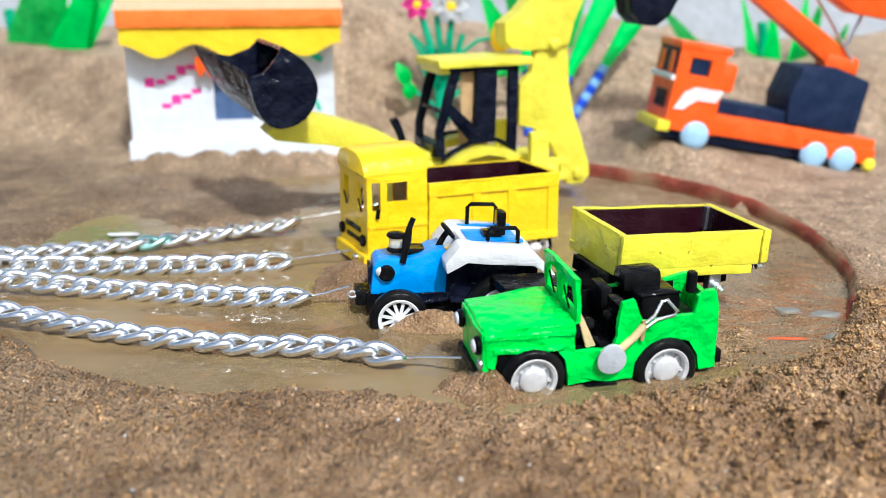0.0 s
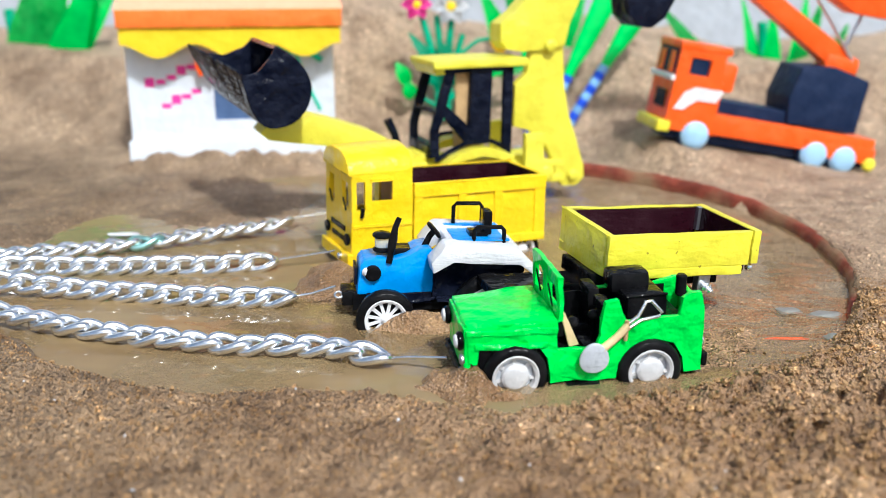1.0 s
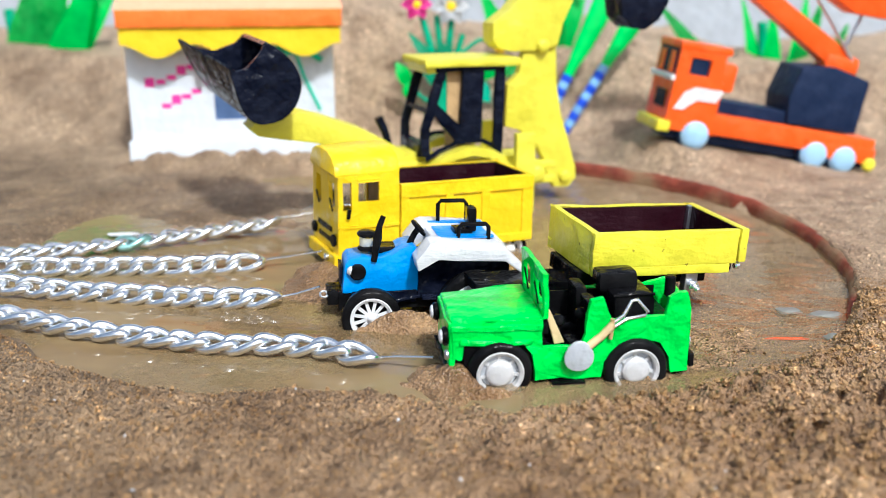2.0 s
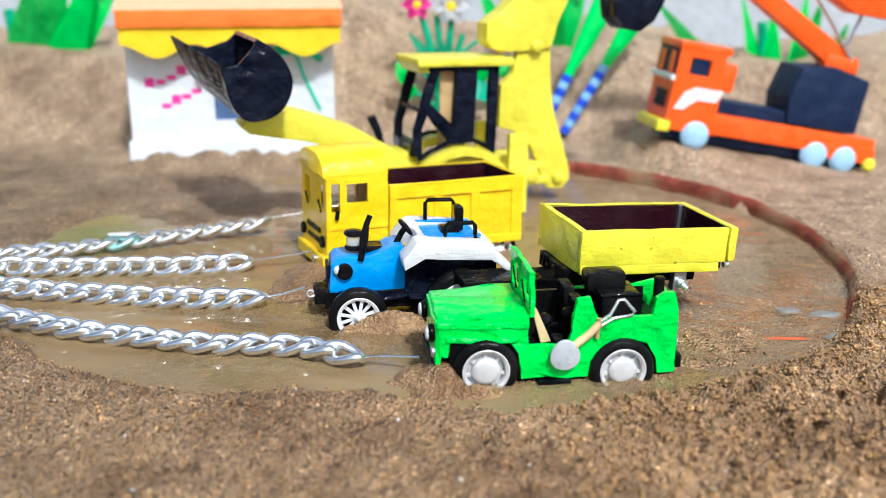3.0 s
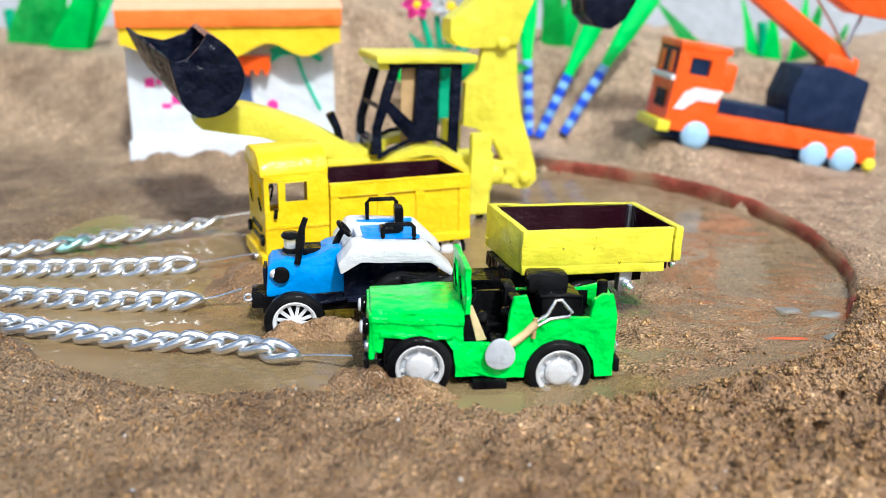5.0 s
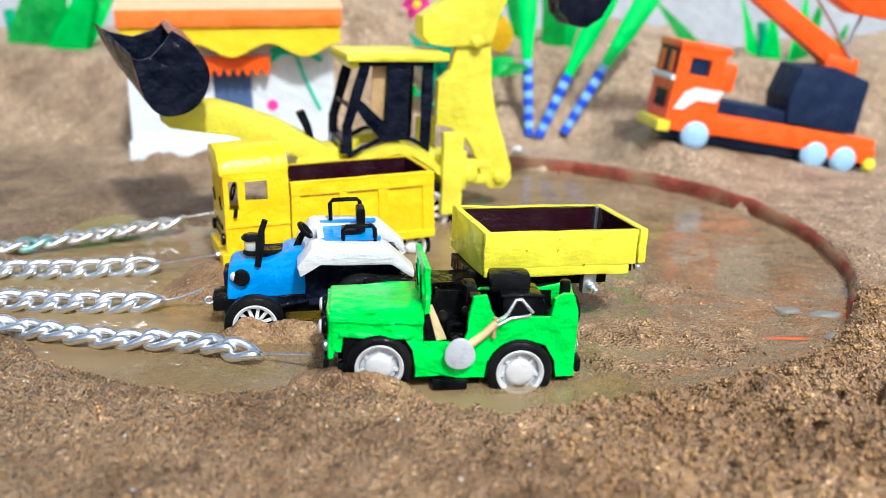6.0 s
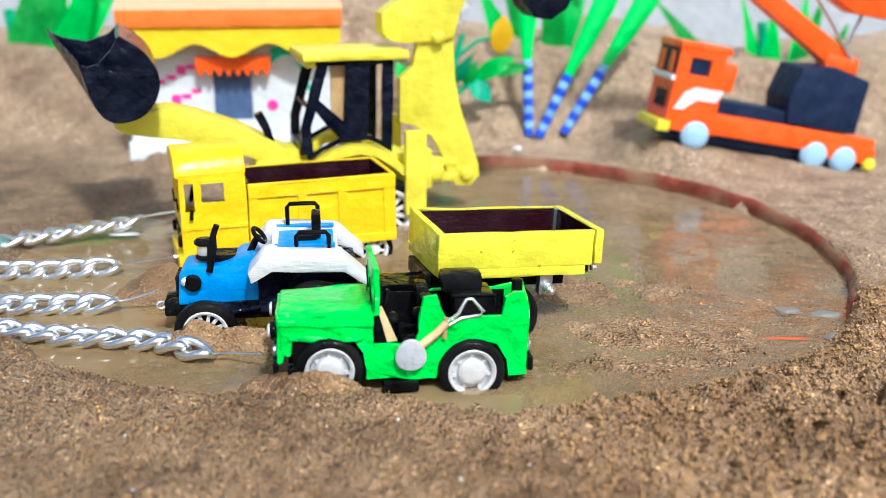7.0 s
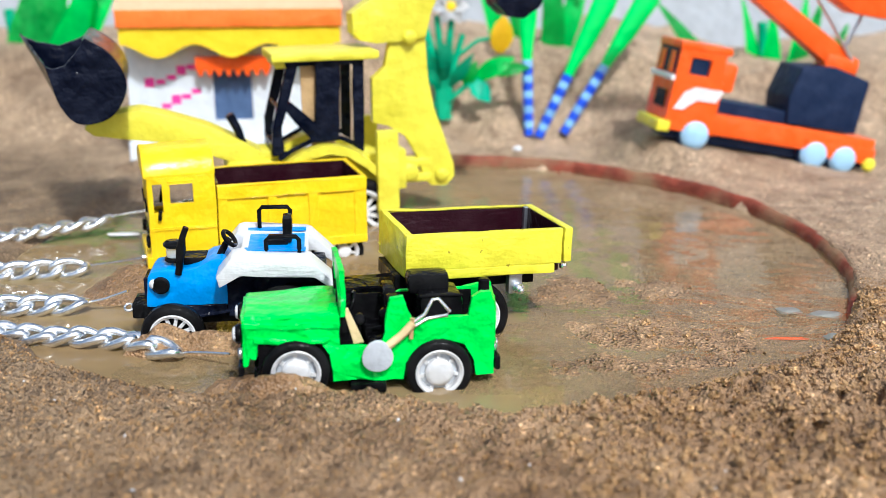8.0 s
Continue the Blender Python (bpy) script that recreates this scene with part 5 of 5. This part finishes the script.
    L = [(0.0, 1.44, 5.66, -0.31, -1.1, -0.5, 20.0), (0.5, 1.34, 5.55, -0.33, -1.1, -0.5, 20.2), (1.0, 1.12, 5.43, -0.32, -0.9, -0.1, 20.3), (1.5, 0.74, 5.27, -0.26, -0.9, 0.5, 20.2),
         (3.0, 0.22, 5.06, -0.22, -0.9, 1.2, 19.8), (3.5, -0.06, 4.88, -0.13, -0.7, 1.6, 19.6), (4.0, -0.19, 4.77, -0.10, -0.6, 1.7, 19.6), (4.5, -0.93, 4.36, -0.01, -0.2, 1.6, 19.0),
         (6.0, -3.11, 3.70, 0.23, 0.7, 1.8, 18.3), (6.5, -3.87, 3.25, 0.28, 1.1, 1.2, 18.0), (7.0, -4.80, 2.95, 0.39, 1.1, 0.1, 18.0), (7.5, -5.02, 2.94, 0.34, 0.8, -0.4, 17.7),
         (8.0, -6.07, 2.96, 0.34, 0.2, -0.5, 16.8)]
    # short rests before and after the unseen pulls
    for table in (J, T, B, D, L):
        for t, share in ((1.7, 0.06), (2.8, 0.92), (4.7, 0.14), (5.8, 0.91)):
            i = next(k for k, row in enumerate(table) if row[0] > t)
            a, b = table[i - 1], table[i]
            a, b = (table[i - 2], b) if t - a[0] > 0.25 and a[0] not in (1.5, 4.5) else (a, b)
            table.insert(i, (t, *(p + (q - p) * share for p, q in zip(a[1:], b[1:]))))
    for ob, table in ((jeep, J), (tractor, T), (trailer, B), (truck, D), (loader, L)):
        walk(ob, rows(table))
    for ob, table in ((mound_jeep, J), (mound_tractor, T), (mound_truck, D), (mound_loader, L)):
        walk(ob, [(t, pose(x * C, y * C, 0, 0, 0, rz)) for t, x, y, z, rx, ry, rz in table])
    # the mud against the front wheels rises as it is pushed along
    for ob, table, low in ((mound_wheel, J, -0.8), (mound_nose, T, -0.75)):
        walk(ob, [(t, pose(x * C, y * C, (low + 1.05 * min(1, 1.3 * (table[0][1] - x) / (table[0][1] - table[-1][1]))) * C, 0, 0, rz)) for t, x, y, z, rx, ry, rz in table])
    for ob, table, a, b, turn in ((chain_1, L, E1, (-15.9, 0.15, 0.7), 8), (chain_2, D, E2, (-14.9, -5.9, 0.35), 0), (chain_3, T, E3, (-13.4, -10.2, 0.35), 6), (chain_4, J, E4, (-8.8, -14.6, 0.32), -4)):
        keys = []
        for row in table:
            f = (row[1] - table[0][1]) / (table[-1][1] - table[0][1])
            p = Vector(a).lerp(Vector(b), f) * C
            keys.append((row[0], pose(p.x, p.y, p.z, 0, 0, turn * f)))
        walk(ob, keys)


motions()
